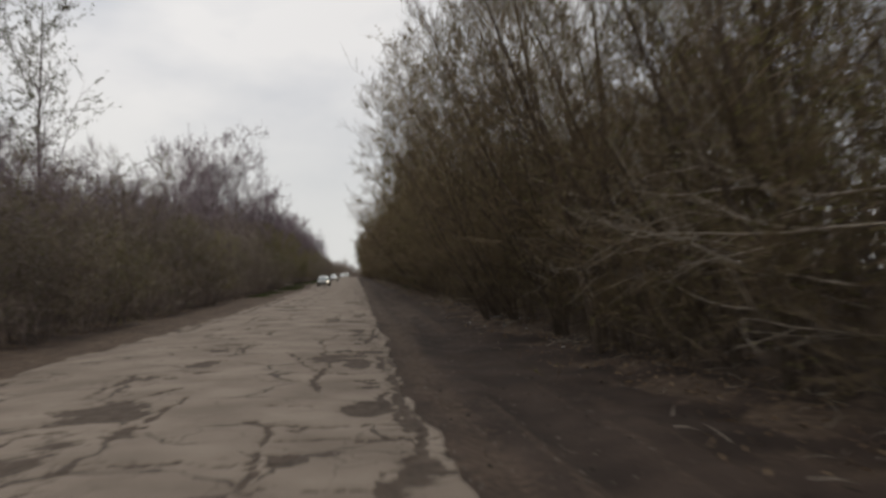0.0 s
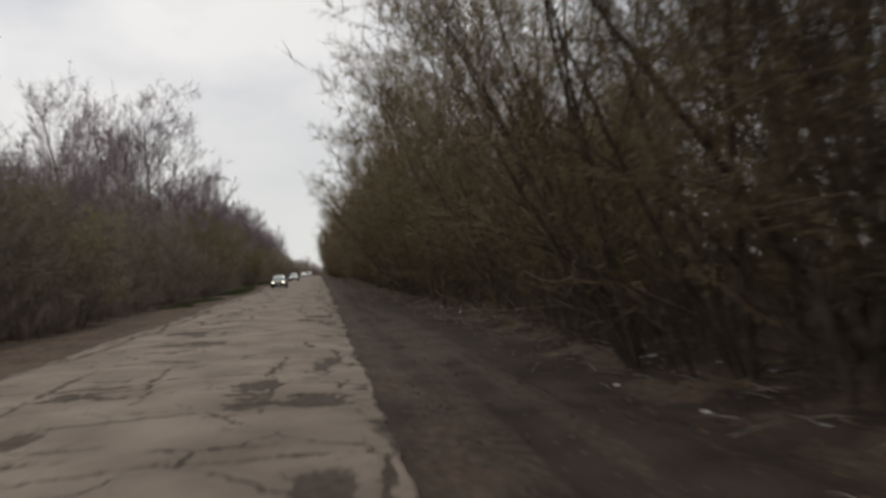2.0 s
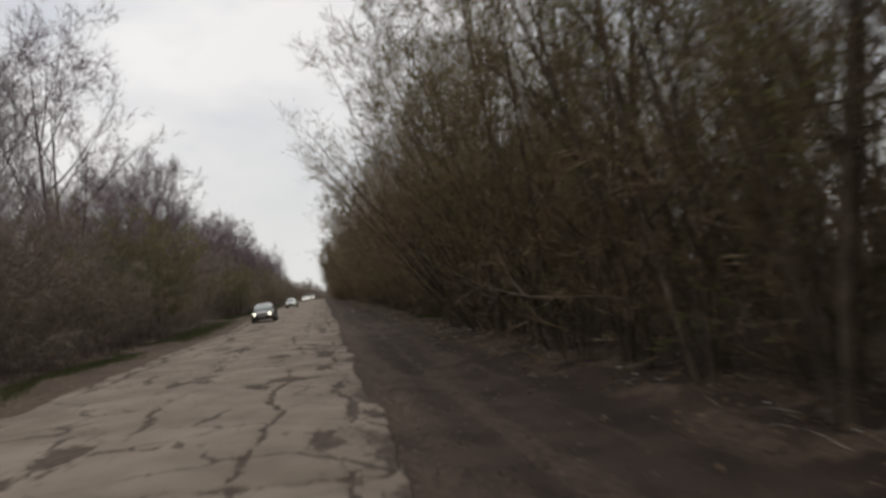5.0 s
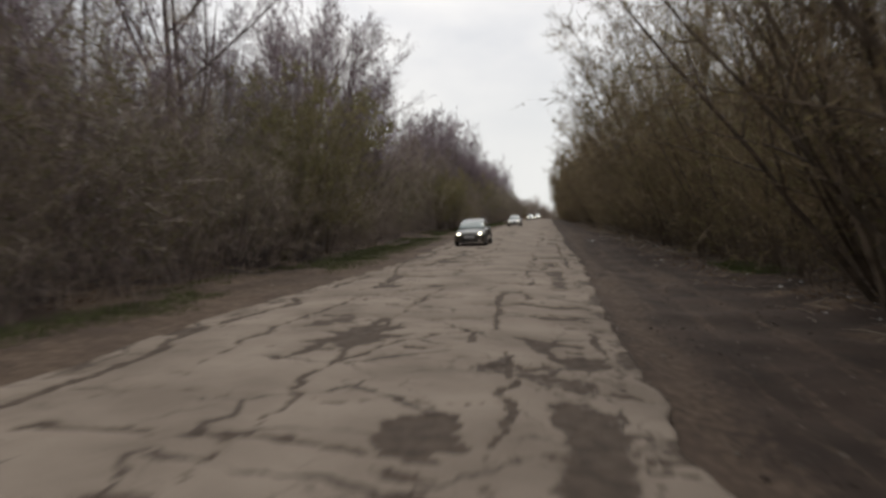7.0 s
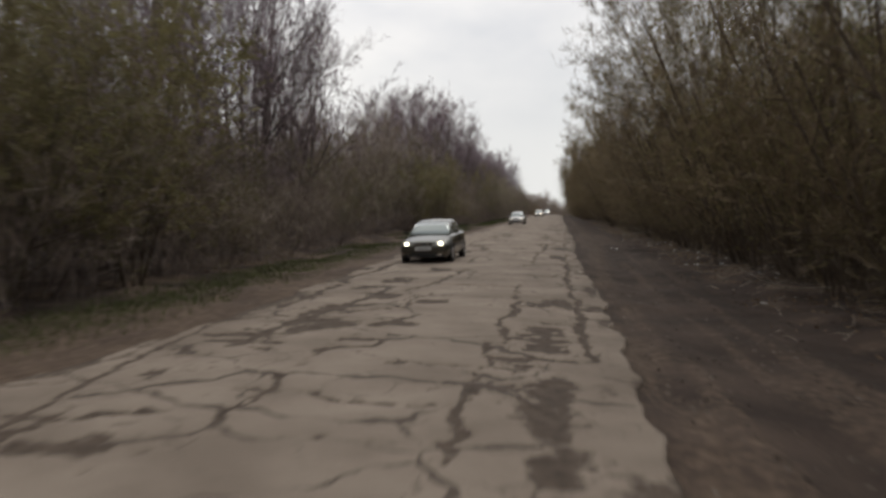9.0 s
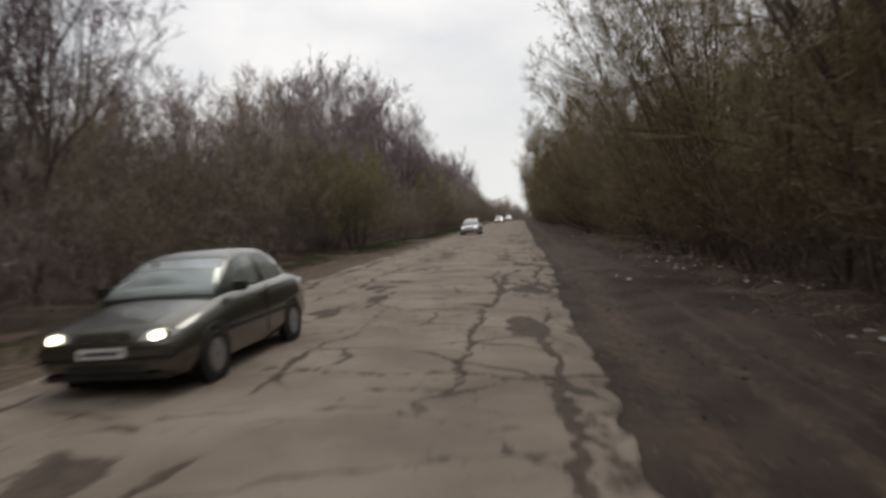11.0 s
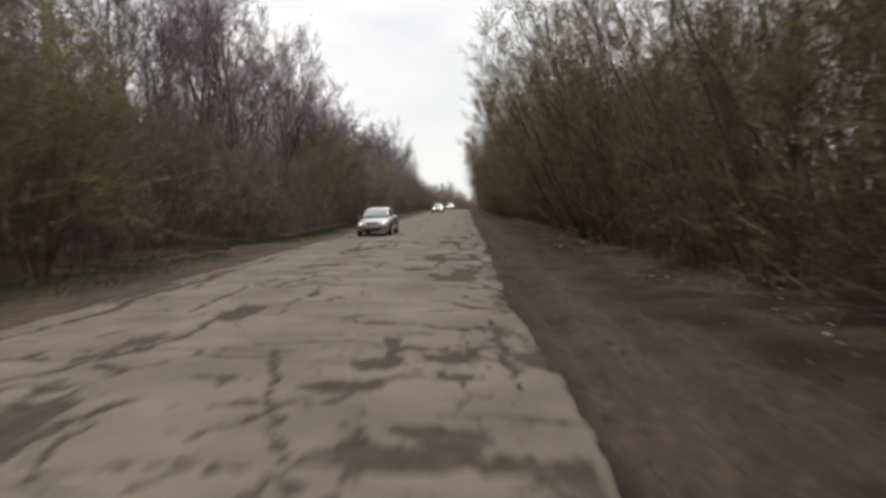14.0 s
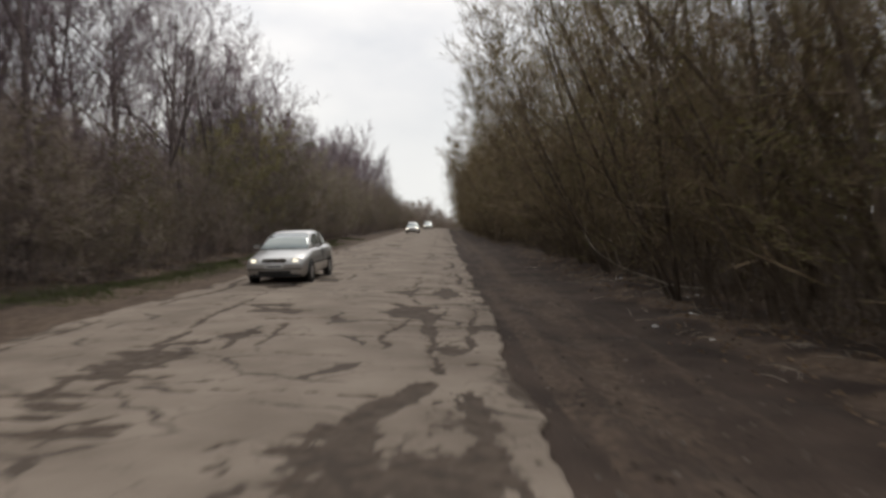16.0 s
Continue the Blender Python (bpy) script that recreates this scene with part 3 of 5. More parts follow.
# ---- trees ----
class Growth:
    """Collects tapered stems and small leaves into one mesh."""

    def __init__(self, seed):
        self.rnd, self.verts, self.faces = random.Random(seed), [], []

    def stem(self, points, radii, sides):
        rings = []
        for k, (p, r) in enumerate(zip(points, radii)):
            along = (points[min(k + 1, len(points) - 1)] - points[max(k - 1, 0)]).normalized()
            side = along.orthogonal().normalized()
            other = along.cross(side)
            if k == len(points) - 1:
                self.verts.append(p)
                rings.append([len(self.verts) - 1])
                break
            start = len(self.verts)
            for s in range(sides):
                a = 2 * math.pi * s / sides
                self.verts.append(p + (side * math.cos(a) + other * math.sin(a)) * r)
            rings.append(list(range(start, start + sides)))
        for a, b in zip(rings, rings[1:]):
            for s in range(sides):
                if len(b) == 1:
                    self.faces.append((a[s], a[(s + 1) % sides], b[0]))
                else:
                    self.faces.append((a[s], a[(s + 1) % sides], b[(s + 1) % sides], b[s]))

    def leaf(self, p, size):
        r = self.rnd
        along = Vector((r.uniform(-1, 1), r.uniform(-1, 1), r.uniform(-0.8, 0.6))).normalized()
        side = along.orthogonal().normalized()
        side.rotate(Matrix.Rotation(r.uniform(0, 6.28), 3, along))
        n = len(self.verts)
        self.verts += [p, p + along * size * 0.5 + side * size * 0.28, p + along * size, p + along * size * 0.5 - side * size * 0.28]
        self.faces.append((n, n + 1, n + 2, n + 3))

    def blade(self, a, b, width):
        """A thin twig: a long flat diamond."""
        along = (b - a).normalized()
        side = along.orthogonal().normalized()
        side.rotate(Matrix.Rotation(self.rnd.uniform(0, 6.28), 3, along))
        mid, n = a.lerp(b, 0.4), len(self.verts)
        self.verts += [a, mid + side * width * 0.5, b, mid - side * width * 0.5]
        self.faces.append((n, n + 1, n + 2, n + 3))

    def mesh(self, name, mat, smooth=True):
        return mesh_of(name, self.verts, self.faces, mat, smooth)


def bent(rnd, start, way, length, steps, wander, lift):
    """Points of a stem that wanders and bends upward by lift."""
    points, p, d = [start.copy()], start.copy(), way.normalized()
    for _ in range(steps):
        d = (d + Vector((rnd.uniform(-1, 1), rnd.uniform(-1, 1), rnd.uniform(-1, 1))) * wander + Vector((0, 0, lift))).normalized()
        p = p + d * (length / steps)
        points.append(p.copy())
    return points


def along_line(points, f):
    f = min(max(f, 0), 0.999) * (len(points) - 1)
    k = int(f)
    return points[k].lerp(points[k + 1], f - k), (points[k + 1] - points[k]).normalized()


def aside(rnd, way, degrees):
    """A direction that leaves another one by an angle, to a random side."""
    side = way.orthogonal().normalized()
    side.rotate(Matrix.Rotation(rnd.uniform(0, 2 * math.pi), 3, way))
    a = radians(degrees)
    return way * math.cos(a) + side * math.sin(a)


def tree(name, seed, height, stems, spread, lean, boughs, subs, twigs, leaf_count, leaf_size, bark, twig_mat, leaf_mat, label, low=0.25, girth=0.011, leaf_low=0.0, arch=0.0,
         blade=0.011, reach=1.0, bough_sides=4, flat_subs=False):
    """A tree or tall shrub at the origin: trunk with boughs, crown of fine twigs, small spring leaves."""
    rnd = random.Random(seed)
    wood, fine, leaves = Growth(seed + 1), Growth(seed + 2), Growth(seed + 3)
    tips = []
    for s in range(stems):
        h = height * rnd.uniform(0.72, 1.0) if s else height
        turn = rnd.uniform(0, 6.28)
        way = Vector((math.cos(turn) * spread, math.sin(turn) * spread, 1)) + Vector(lean) * rnd.uniform(0.6, 1.15)
        base = Vector((math.cos(turn), math.sin(turn), 0)) * (0.12 * (stems - 1) ** 0.5 * rnd.uniform(0.3, 1.2))
        base.z = -0.25
        trunk = bent(rnd, base, way, h, 8, 0.08, 0.03 - arch * 0.10)
        r0 = h * girth * rnd.uniform(0.75, 1.15)
        wood.stem(trunk, [r0 * (1 - 0.93 * (k / 8) ** 0.85) for k in range(9)], 6 if stems < 4 else 4)
        for b in range(boughs):
            f = low + (1 - low) * (b + rnd.random()) / boughs
            p, d = along_line(trunk, f)
            length = reach * h * (0.38 * (1 - f) + 0.11) * rnd.uniform(0.7, 1.25)
            bough = bent(rnd, p, aside(rnd, d, rnd.uniform(28, 70)), length, 4, 0.16, 0.10 - arch * 0.08)
            rb = max(r0 * (1 - f) * 0.5, 0.008)
            wood.stem(bough, [rb * (1 - 0.85 * k / 4) for k in range(5)], bough_sides)
            for q in range(subs):
                g = 0.15 + 0.85 * (q + rnd.random()) / subs
                p2, d2 = along_line(bough, g)
                sub = bent(rnd, p2, aside(rnd, d2, rnd.uniform(20, 70)), length * rnd.uniform(0.28, 0.55), 2, 0.2, 0.12)
                if flat_subs:
                    fine.blade(sub[0], sub[2], blade * 1.4)
                else:
                    fine.stem(sub, [max(rb * 0.35, 0.006), max(rb * 0.22, 0.004), 0.002], 3)
                for w in range(twigs):
                    p3, d3 = along_line(sub, 0.1 + 0.9 * (w + rnd.random()) / twigs)
                    end = p3 + aside(rnd, d3, rnd.uniform(15, 60)) * rnd.uniform(0.25, 0.7) + Vector((0, 0, 0.06))
                    fine.blade(p3, end, blade)
                    tips.append((p3, end))
    pool = [t for t in tips if t[1].z > leaf_low * height]
    for _ in range(leaf_count):
        a, b = rnd.choice(pool)
        leaves.leaf(a.lerp(b, rnd.random()), leaf_size * rnd.uniform(0.6, 1.3))
    root = tagged(new(name), label, name.replace("_", " "))
    part_of("trunk", wood.mesh("trunk", bark), root)
    part_of("crown", fine.mesh("crown", twig_mat, False), root, "fine bare twigs")
    if leaf_count:
        part_of("leaves", leaves.mesh("leaves", leaf_mat, False), root, "small sparse spring leaves")
    return root


def stand(kinds, spots, group, seed, lean_turn=0.0):
    """Sets copies of some kinds of tree at the spots (x, y, scale); the first of each kind is moved, the rest are copied."""
    rnd = random.Random(seed)
    ys = np.array([spot[1] for spot in spots])
    xs = np.array([spot[0] for spot in spots]) + bend(ys)
    for n, (x, y, z, size) in enumerate(zip(xs.tolist(), ys.tolist(), ground_height(xs, ys).tolist(), [spot[2] for spot in spots])):
        kind = kinds[n] if n < len(kinds) else rnd.choice(kinds)
        turn = rnd.uniform(-35, 35) if lean_turn else rnd.uniform(0, 360)
        m = pose(x, y, z, 0, 0, turn) @ Matrix.Diagonal((size, size, size * rnd.uniform(0.92, 1.1), 1))
        if n < len(kinds):
            kind.matrix_basis = m
            tagged(kind, group=group)
        else:
            twin = copy_thing(kind, Matrix.Identity(4))
            twin.matrix_basis = m


def forked_tree(name, seed, height, stems, girth, twig_width, bark, twig_mat, label, buds=0, bud_mat=None, wide=1.0, counts=(7, 6, 7, 8)):
    """A bare tree whose short trunk forks into rising limbs, branches and a haze of fine twigs."""
    rnd = random.Random(seed)
    wood, limbs, fine, leaves = Growth(seed + 1), Growth(seed + 2), Growth(seed + 3), Growth(seed + 4)
    tips = []
    for s in range(stems):
        turn = rnd.uniform(0, 6.28)
        h = height * (1.0 if s == 0 else rnd.uniform(0.75, 0.95))
        lean = 0.05 if stems == 1 else 0.16
        trunk = bent(rnd, Vector((math.cos(turn) * 0.2 * (stems - 1), math.sin(turn) * 0.2 * (stems - 1), -0.25)), Vector((math.cos(turn) * lean, math.sin(turn) * lean, 1)), h * 0.86, 9, 0.06, 0.05)
        r0 = h * girth
        wood.stem(trunk, [r0 * (1 - 0.9 * (k / 9) ** 0.8) for k in range(10)], 7)
        for b in range(counts[0]):
            f = 0.26 + 0.66 * (b + rnd.random()) / counts[0]
            p, d = along_line(trunk, f)
            length = h * (0.62 - 0.46 * f) * rnd.uniform(0.8, 1.15)
            limb = bent(rnd, p, aside(rnd, d, rnd.uniform(28, 56) * wide), length, 6, 0.11, 0.10)
            r1 = r0 * (1 - 0.9 * f ** 0.8) * 0.62
            limbs.stem(limb, [max(r1 * (1 - 0.88 * k / 6), 0.007) for k in range(7)], 5)
            for c in range(counts[1]):
                g = 0.2 + 0.8 * (c + rnd.random()) / counts[1]
                p2, d2 = along_line(limb, g)
                reach = length * (0.55 - 0.28 * g) * rnd.uniform(0.8, 1.2)
                branch = bent(rnd, p2, aside(rnd, d2, rnd.uniform(22, 50) * wide), reach, 4, 0.14, 0.11)
                r2 = max(r1 * (1 - 0.85 * g) * 0.5, 0.009)
                limbs.stem(branch, [r2 * (1 - 0.75 * k / 4) for k in range(5)], 3)
                for q in range(counts[2]):
                    p3, d3 = along_line(branch, 0.1 + 0.9 * (q + rnd.random()) / counts[2])
                    spray = bent(rnd, p3, aside(rnd, d3, rnd.uniform(18, 50)), rnd.uniform(0.5, 1.1), 2, 0.15, 0.08)
                    fine.blade(spray[0], spray[2], twig_width * 1.5)
                    for _ in range(counts[3]):
                        p4, d4 = along_line(spray, rnd.uniform(0.1, 0.98))
                        end = p4 + aside(rnd, d4, rnd.uniform(15, 50)) * rnd.uniform(0.2, 0.55)
                        fine.blade(p4, end, twig_width)
                        tips.append((p4, end))
    for _ in range(buds):
        a, b = rnd.choice(tips)
        leaves.leaf(a.lerp(b, rnd.random()), 0.07 * rnd.uniform(0.6, 1.3))
    root = tagged(new(name), label, name.replace("_", " "))
    part_of("trunk", wood.mesh("trunk", bark), root)
    tagged(part_of("crown_frame", limbs.mesh("crown_frame", bark), root), kind="stuff")
    tagged(part_of("crown", fine.mesh("crown", twig_mat, False), root, "haze of fine bare twigs"), kind="stuff")
    if buds:
        tagged(part_of("leaves", leaves.mesh("leaves", bud_mat, False), root, "small sparse spring leaves"), kind="stuff")
    return root


def row_of(seed, y0, y1, step, x, jitter, size_low, size_high):
    rnd = random.Random(seed)
    spots, y = [], y0
    while y < y1:
        spots.append((x + rnd.uniform(-jitter, jitter), y, rnd.uniform(size_low, size_high)))
        y += step * rnd.uniform(0.6, 1.4)
    return spots


def left_height(y):
    """How tall the wood on the far side stands along the road."""
    return float(np.interp(y, (15, 40, 56, 66, 72, 77, 86, 92, 100, 107, 113, 122, 132, 141, 155, 165, 178, 198, 228, 255, 290, 299, 303, 325, 357, 390), (8.5, 8.5, 9, 11, 14, 16.5, 16.5, 13, 12.5, 13, 10, 9.5, 10, 12.5, 14.5, 13.2, 11.6, 10.8, 13.2, 15, 14.5, 12, 7, 7.5, 10.5, 11)))


def scaled_row(seed, y0, y1, step, x, jitter, base, low, high):
    """A row whose trees follow the wood's height; base: the kinds' own height."""
    return [(px, py, size * left_height(py) / base) for px, py, size in row_of(seed, y0, y1, step, x, jitter, low, high)]


def edge_row(seed, y0, y1, step, back, jitter, low, high):
    """A row that follows the edge of the far thicket, lower where the wood is open."""
    return [(left_edge(y) - back + x, y, size * (0.72 if 97 < y < 113 or 158 < y < 176 else 1.0)) for x, y, size in row_of(seed, y0, y1, step, 0.0, jitter, low, high)]


R_TREES = [tree("roadside_tree", 100 + k, h, st, 0.20, (-0.28, 0, 0), 12, 7, 9, 5200, 0.056, BARK_DARK, TWIG_BROWN, lm,
                "leaning brown roadside tree with fine twigs and small olive spring leaves", 0.10, 0.0066, 0.05, 0.22, 0.014, 0.78)
           for k, (h, st, lm) in enumerate(((12.5, 2, LEAF_OLIVE), (11.0, 3, LEAF_BUD), (13.5, 2, LEAF_BUD), (12.0, 2, LEAF_GREEN), (10.5, 3, LEAF_OLIVE)))]
L_TREES = [forked_tree("bare_tree", 200 + k, h, st, 0.0105, 0.02, BARK_GREY, TWIG_VIOLET, "tall bare grey-brown deciduous tree with an airy twig crown", bd, lm, wd)
           for k, (h, st, bd, lm, wd) in enumerate(((16, 1, 300, LEAF_HAZED, 1.1), (15.5, 2, 0, None, 0.9), (16.5, 1, 500, LEAF_OLIVE, 1.0), (15, 2, 400, LEAF_HAZED, 1.1), (16, 1, 0, None, 0.85)))]
SHRUBS = [tree("shrub", 300 + k, h, 7, 0.42, (0, 0, 0), 5, 4, 6, 2600, 0.056, BARK_DARK, TWIG_BROWN, mt,
               "dense many-stemmed roadside shrub with dry twigs and budding leaves", 0.05, 0.005, 0.03, 0.35, 0.018, 1.25, 3, True)
          for k, (h, mt) in enumerate(((4.2, LEAF_BUD), (5.0, LEAF_OLIVE), (3.8, LEAF_BUD), (5.6, LEAF_OLIVE), (4.6, LEAF_BUD)))]
L_SHRUBS = [tree("woodland_shrub", 350 + k, h, 7, 0.40, (0, 0, 0), 6, 5, 7, 5000, 0.055, BARK_GREY, TWIG_GREY, mt,
                 "grey-brown many-stemmed shrub at the edge of the wood", 0.05, 0.005, 0.03, 0.3, 0.017, 1.25, 3, True)
            for k, (h, mt) in enumerate(((4.4, LEAF_OLIVE), (5.2, LEAF_HAZED), (4.0, LEAF_OLIVE), (5.6, LEAF_GREEN)))]
L_TALL = [tree("tall_shrub", 370 + k, h, 6, 0.22, (0.03, 0, 0), 9, 6, 8, lc * 2, 0.055, BARK_GREY, tm, mt,
               "tall dense shrub of fine twigs at the edge of the wood", 0.06, 0.0058, 0.05, 0.05, 0.019, 1.15, 3, True)
          for k, (h, tm, mt, lc) in enumerate(((7.6, TWIG_VIOLET, LEAF_HAZED, 900), (8.4, TWIG_GREY, LEAF_OLIVE, 2600), (8.0, TWIG_VIOLET, LEAF_BUD, 1200), (7.2, TWIG_GREY, LEAF_OLIVE, 3200)))]
L_WOODS = [tree("slender_tree", 430 + k, h, 2, 0.12, (0.04, 0, 0), 13, 6, 10, 260, 0.10, BARK_GREY, tm, lm,
                "thin grey woodland tree with a dense twig crown", 0.03, 0.008, 0.0, 0.0, 0.027, 1.15, 3, True)
           for k, (h, tm, lm) in enumerate(((12, TWIG_VIOLET, LEAF_OLIVE), (13, TWIG_VIOLET, LEAF_HAZED), (11.5, TWIG_VIOLET, LEAF_HAZED)))]
WOODS = [tree("woodland_tree", 400 + k, h, 2, 0.12, (-0.05, 0, 0), 12, 6, 9, 600, 0.12, BARK_GREY, TWIG_BROWN, LEAF_BUD,
              "thin woodland tree with a dense brown twig crown", 0.03, 0.008, 0.0, 0.0, 0.036, 1.15, 3, True)
         for k, h in enumerate((12, 13.5, 11, 12.5))]
FAR_TREES = [tree("distant_tree", 450 + k, h, 2, 0.10, (0, 0, 0), 13, 5, 6, 900, 0.20, BARK_GREY, TWIG_GREY, LEAF_HAZED,
                  "distant bare tree with a hazy brown crown", 0.03, 0.009, 0.0, 0.0, 0.07, 1.1, 3, True)
             for k, h in enumerate((15, 16, 14, 15))]

stand(R_TREES, row_of(1, -3, 300, 2.6, 6.9, 0.7, 0.85, 1.12) + row_of(2, -2, 260, 3.6, 9.6, 0.9, 0.95, 1.2)
      + row_of(21, 50, 76, 2.8, 5.8, 0.4, 1.08, 1.2) + row_of(23, 10, 34, 5.0, 6.2, 0.4, 1.05, 1.2) + row_of(22, 92, 106, 3.2, 6.6, 0.3, 1.05, 1.15)
      + row_of(33, 148, 178, 3.4, 6.2, 0.4, 1.0, 1.15) + row_of(31, 200, 300, 2.8, 5.5, 0.4, 0.95, 1.12), "trees along the right shoulder", 5, 1.0)
stand(SHRUBS, row_of(3, -4, 200, 2.4, 6.5, 0.7, 0.7, 1.1) + row_of(4, -4, 200, 3.2, 8.4, 0.8, 0.9, 1.4) + row_of(32, 200, 330, 2.0, 5.2, 0.5, 0.9, 1.3), "roadside shrubs", 6)
stand(L_SHRUBS, edge_row(6, 12, 300, 2.2, 1.2, 0.5, 0.65, 0.95) + edge_row(7, 12, 300, 2.6, 2.8, 0.7, 1.0, 1.4), "shrubs along the far side", 16)
stand(L_TALL, edge_row(33, 12, 300, 2.6, 3.4, 0.7, 0.7, 1.0) + edge_row(34, 14, 300, 3.0, 5.6, 0.9, 0.75, 1.05), "tall shrubs along the far side", 17)
stand(L_TREES, [(-15.0, 77.3, 1.1), (-14.2, 64.5, 1.0), (-14.2, 85.5, 1.22), (-13.6, 96.0, 0.92), (-14.0, 101.5, 0.9), (-14.0, 106.8, 0.97), (-14.0, 141.0, 0.88), (-14.0, 155.0, 1.0), (-14.0, 148.0, 0.93), (-13.6, 134.0, 0.75), (-13.8, 181.0, 0.88), (-14.0, 193.0, 0.82)]
      + scaled_row(35, 94, 111, 1.9, -13.0, 1.2, 15.8, 0.85, 1.05) + scaled_row(36, 152, 186, 2.2, -13.0, 1.2, 15.8, 0.9, 1.1) + scaled_row(8, 16, 300, 4.2, -15.0, 1.2, 15.8, 0.82, 1.06) + scaled_row(9, 16, 300, 4.6, -18.4, 1.5, 15.8, 0.92, 1.14), "bare trees along the far side", 7)
stand(WOODS, row_of(12, -2, 215, 2.5, 12.6, 1.3, 0.75, 1.0) + row_of(16, 0, 205, 2.8, 16.5, 2.0, 0.82, 1.08) + row_of(26, 3, 24, 2.6, 10.8, 0.8, 0.8, 1.0), "woodland behind the roadside trees", 9)


def thinned(spots):
    """Lower undergrowth trees where the wood is open and its trunks show."""
    return [(x, y, s * (0.72 if 96 < y < 113 or 126 < y < 170 else 1.0)) for x, y, s in spots]


stand(L_WOODS, thinned(scaled_row(13, 16, 300, 2.9, -16.4, 1.5, 12, 0.45, 0.62) + scaled_row(19, 16, 300, 3.0, -20.5, 1.5, 12, 0.55, 0.72) + scaled_row(20, 20, 250, 3.2, -25, 2.0, 12, 0.62, 0.8) + scaled_row(25, 24, 200, 4.2, -30, 2.0, 12, 0.7, 0.85)), "woodland on the far side", 19)
stand(FAR_TREES, row_of(10, 300, 470, 3.5, 6.0, 1.0, 0.6, 0.8) + row_of(14, 262, 470, 5, 10, 1.5, 0.75, 0.95)
      + scaled_row(11, 303, 470, 3.2, -12.5, 1.0, 14.5, 0.85, 1.0) + scaled_row(15, 304, 470, 4, -16.5, 1.5, 14.5, 0.85, 1.05) + scaled_row(18, 305, 470, 5, -21, 2, 14.5, 0.85, 1.05), "distant trees", 8)

# single trees that stand out
poplar = tree("poplar", 471, 21, 1, 0.05, (0.02, 0, 0), 24, 7, 8, 6000, 0.16, BARK_GREY, TWIG_VIOLET, LEAF_PALE,
              "tall poplar with pale grey-green young leaves", 0.2, 0.009, 0.3, -0.2, 0.018, 0.85)
poplar.matrix_basis = pose(-19.5, 46.5, 0.2, 0, 0, 40)
copy_thing(poplar, pose(-20.5, 41.5, 0.2, 0, 0, 200))
bush = tree("budding_bush", 481, 7.6, 6, 0.26, (0, 0, 0), 9, 5, 6, 15000, 0.095, BARK_DARK, TWIG_BROWN, LEAF_YELLOW,
            "tall bush covered in fresh yellow-green spring leaves", 0.08, 0.006, 0.1, 0.1, 0.016, 1.1, 3, True)
bush.matrix_basis = pose(-9.7, 89.5, 0.1, 0, 0, 10)
copy_thing(bush, pose(-9.9, 85.8, 0.1, 0, 0, 150) @ Matrix.Scale(0.85, 4))
copy_thing(bush, pose(-10.0, 49.5, 0.1, 0, 0, 110) @ Matrix.Scale(0.6, 4))
copy_thing(bush, pose(-9.8, 131.0, 0.1, 0, 0, 250) @ Matrix.Scale(0.76, 4))
copy_thing(bush, pose(-10.2, 135.0, 0.1, 0, 0, 80) @ Matrix.Scale(0.8, 4))
copy_thing(bush, pose(-10.6, 128.0, 0.1, 0, 0, 20) @ Matrix.Scale(0.75, 4))
copy_thing(bush, pose(-11.3, 172.0, 0.1, 0, 0, 190))


for x, y, turn in ((7.0, 36, 30), (6.9, 88, 130), (6.8, 104, 220), (7.1, 129, 300)):
    copy_thing(bush, pose(x + 0.8, y, 0.1, 0, 0, turn) @ Matrix.Scale(0.75, 4))
leaner = tree("leaning_tree", 491, 10.5, 4, 0.25, (-0.68, 0.05, 0), 9, 6, 7, 700, 0.075, BARK_DARK, TWIG_BROWN, LEAF_BUD,
              "dark many-stemmed tree leaning far out over the shoulder", 0.2, 0.0085, 0.1, 0.2, 0.014)
leaner.matrix_basis = pose(8.5, 147.0, 0.15)
for x, y, turn in ((8.6, 27.5, 12), (8.8, 66, -10), (6.4, 68.5, 8), (6.4, 72, -12), (6.6, 75.5, 5), (8.8, 125, -6), (8.6, 150.5, 14)):
    copy_thing(leaner, pose(x, y, 0.15, 0, 0, turn))


def thicket(name, seed, count, x0, x1, y0, y1, h0, h1, mat, label, lean=0.0, width=0.016):
    """A belt of uncounted thin stems, each with a few side twigs."""
    g = Growth(seed)
    r = g.rnd
    spots = [(x0 + (x1 - x0) * r.random() ** 1.5, r.uniform(y0, y1)) for _ in range(count)]
    if -11 < x0 < -10:
        spots = [(x + left_edge(y) - 0.5 - x0, y) for x, y in spots]
    turns = bend(np.array([y for _, y in spots]))
    spots = [(x + float(turn), y) for (x, y), turn in zip(spots, turns)]
    zs = ground_height(np.array([s[0] for s in spots]), np.array([s[1] for s in spots]))
    for (x, y), z in zip(spots, zs):
        h = r.uniform(h0, h1)
        p = Vector((x, y, float(z) - 0.05))
        d = Vector((r.uniform(-0.35, 0.35) + lean, r.uniform(-0.35, 0.35), 1)).normalized()
        mid = p + d * h * 0.55
        tip = mid + (d + Vector((r.uniform(-0.5, 0.5) + lean, r.uniform(-0.5, 0.5), 0))).normalized() * h * 0.45
        g.blade(p, mid, width)
        g.blade(mid - d * 0.1, tip, width * 0.8)
        for _ in range(3):
            q = p.lerp(mid, r.uniform(0.3, 1.0))
            g.blade(q, q + Vector((r.uniform(-1, 1), r.uniform(-1, 1), r.uniform(0.1, 1))).normalized() * r.uniform(0.4, 1.0), width * 0.7)
    return tagged(new(name, g.mesh(name, mat, False)), label, "undergrowth", kind="stuff")


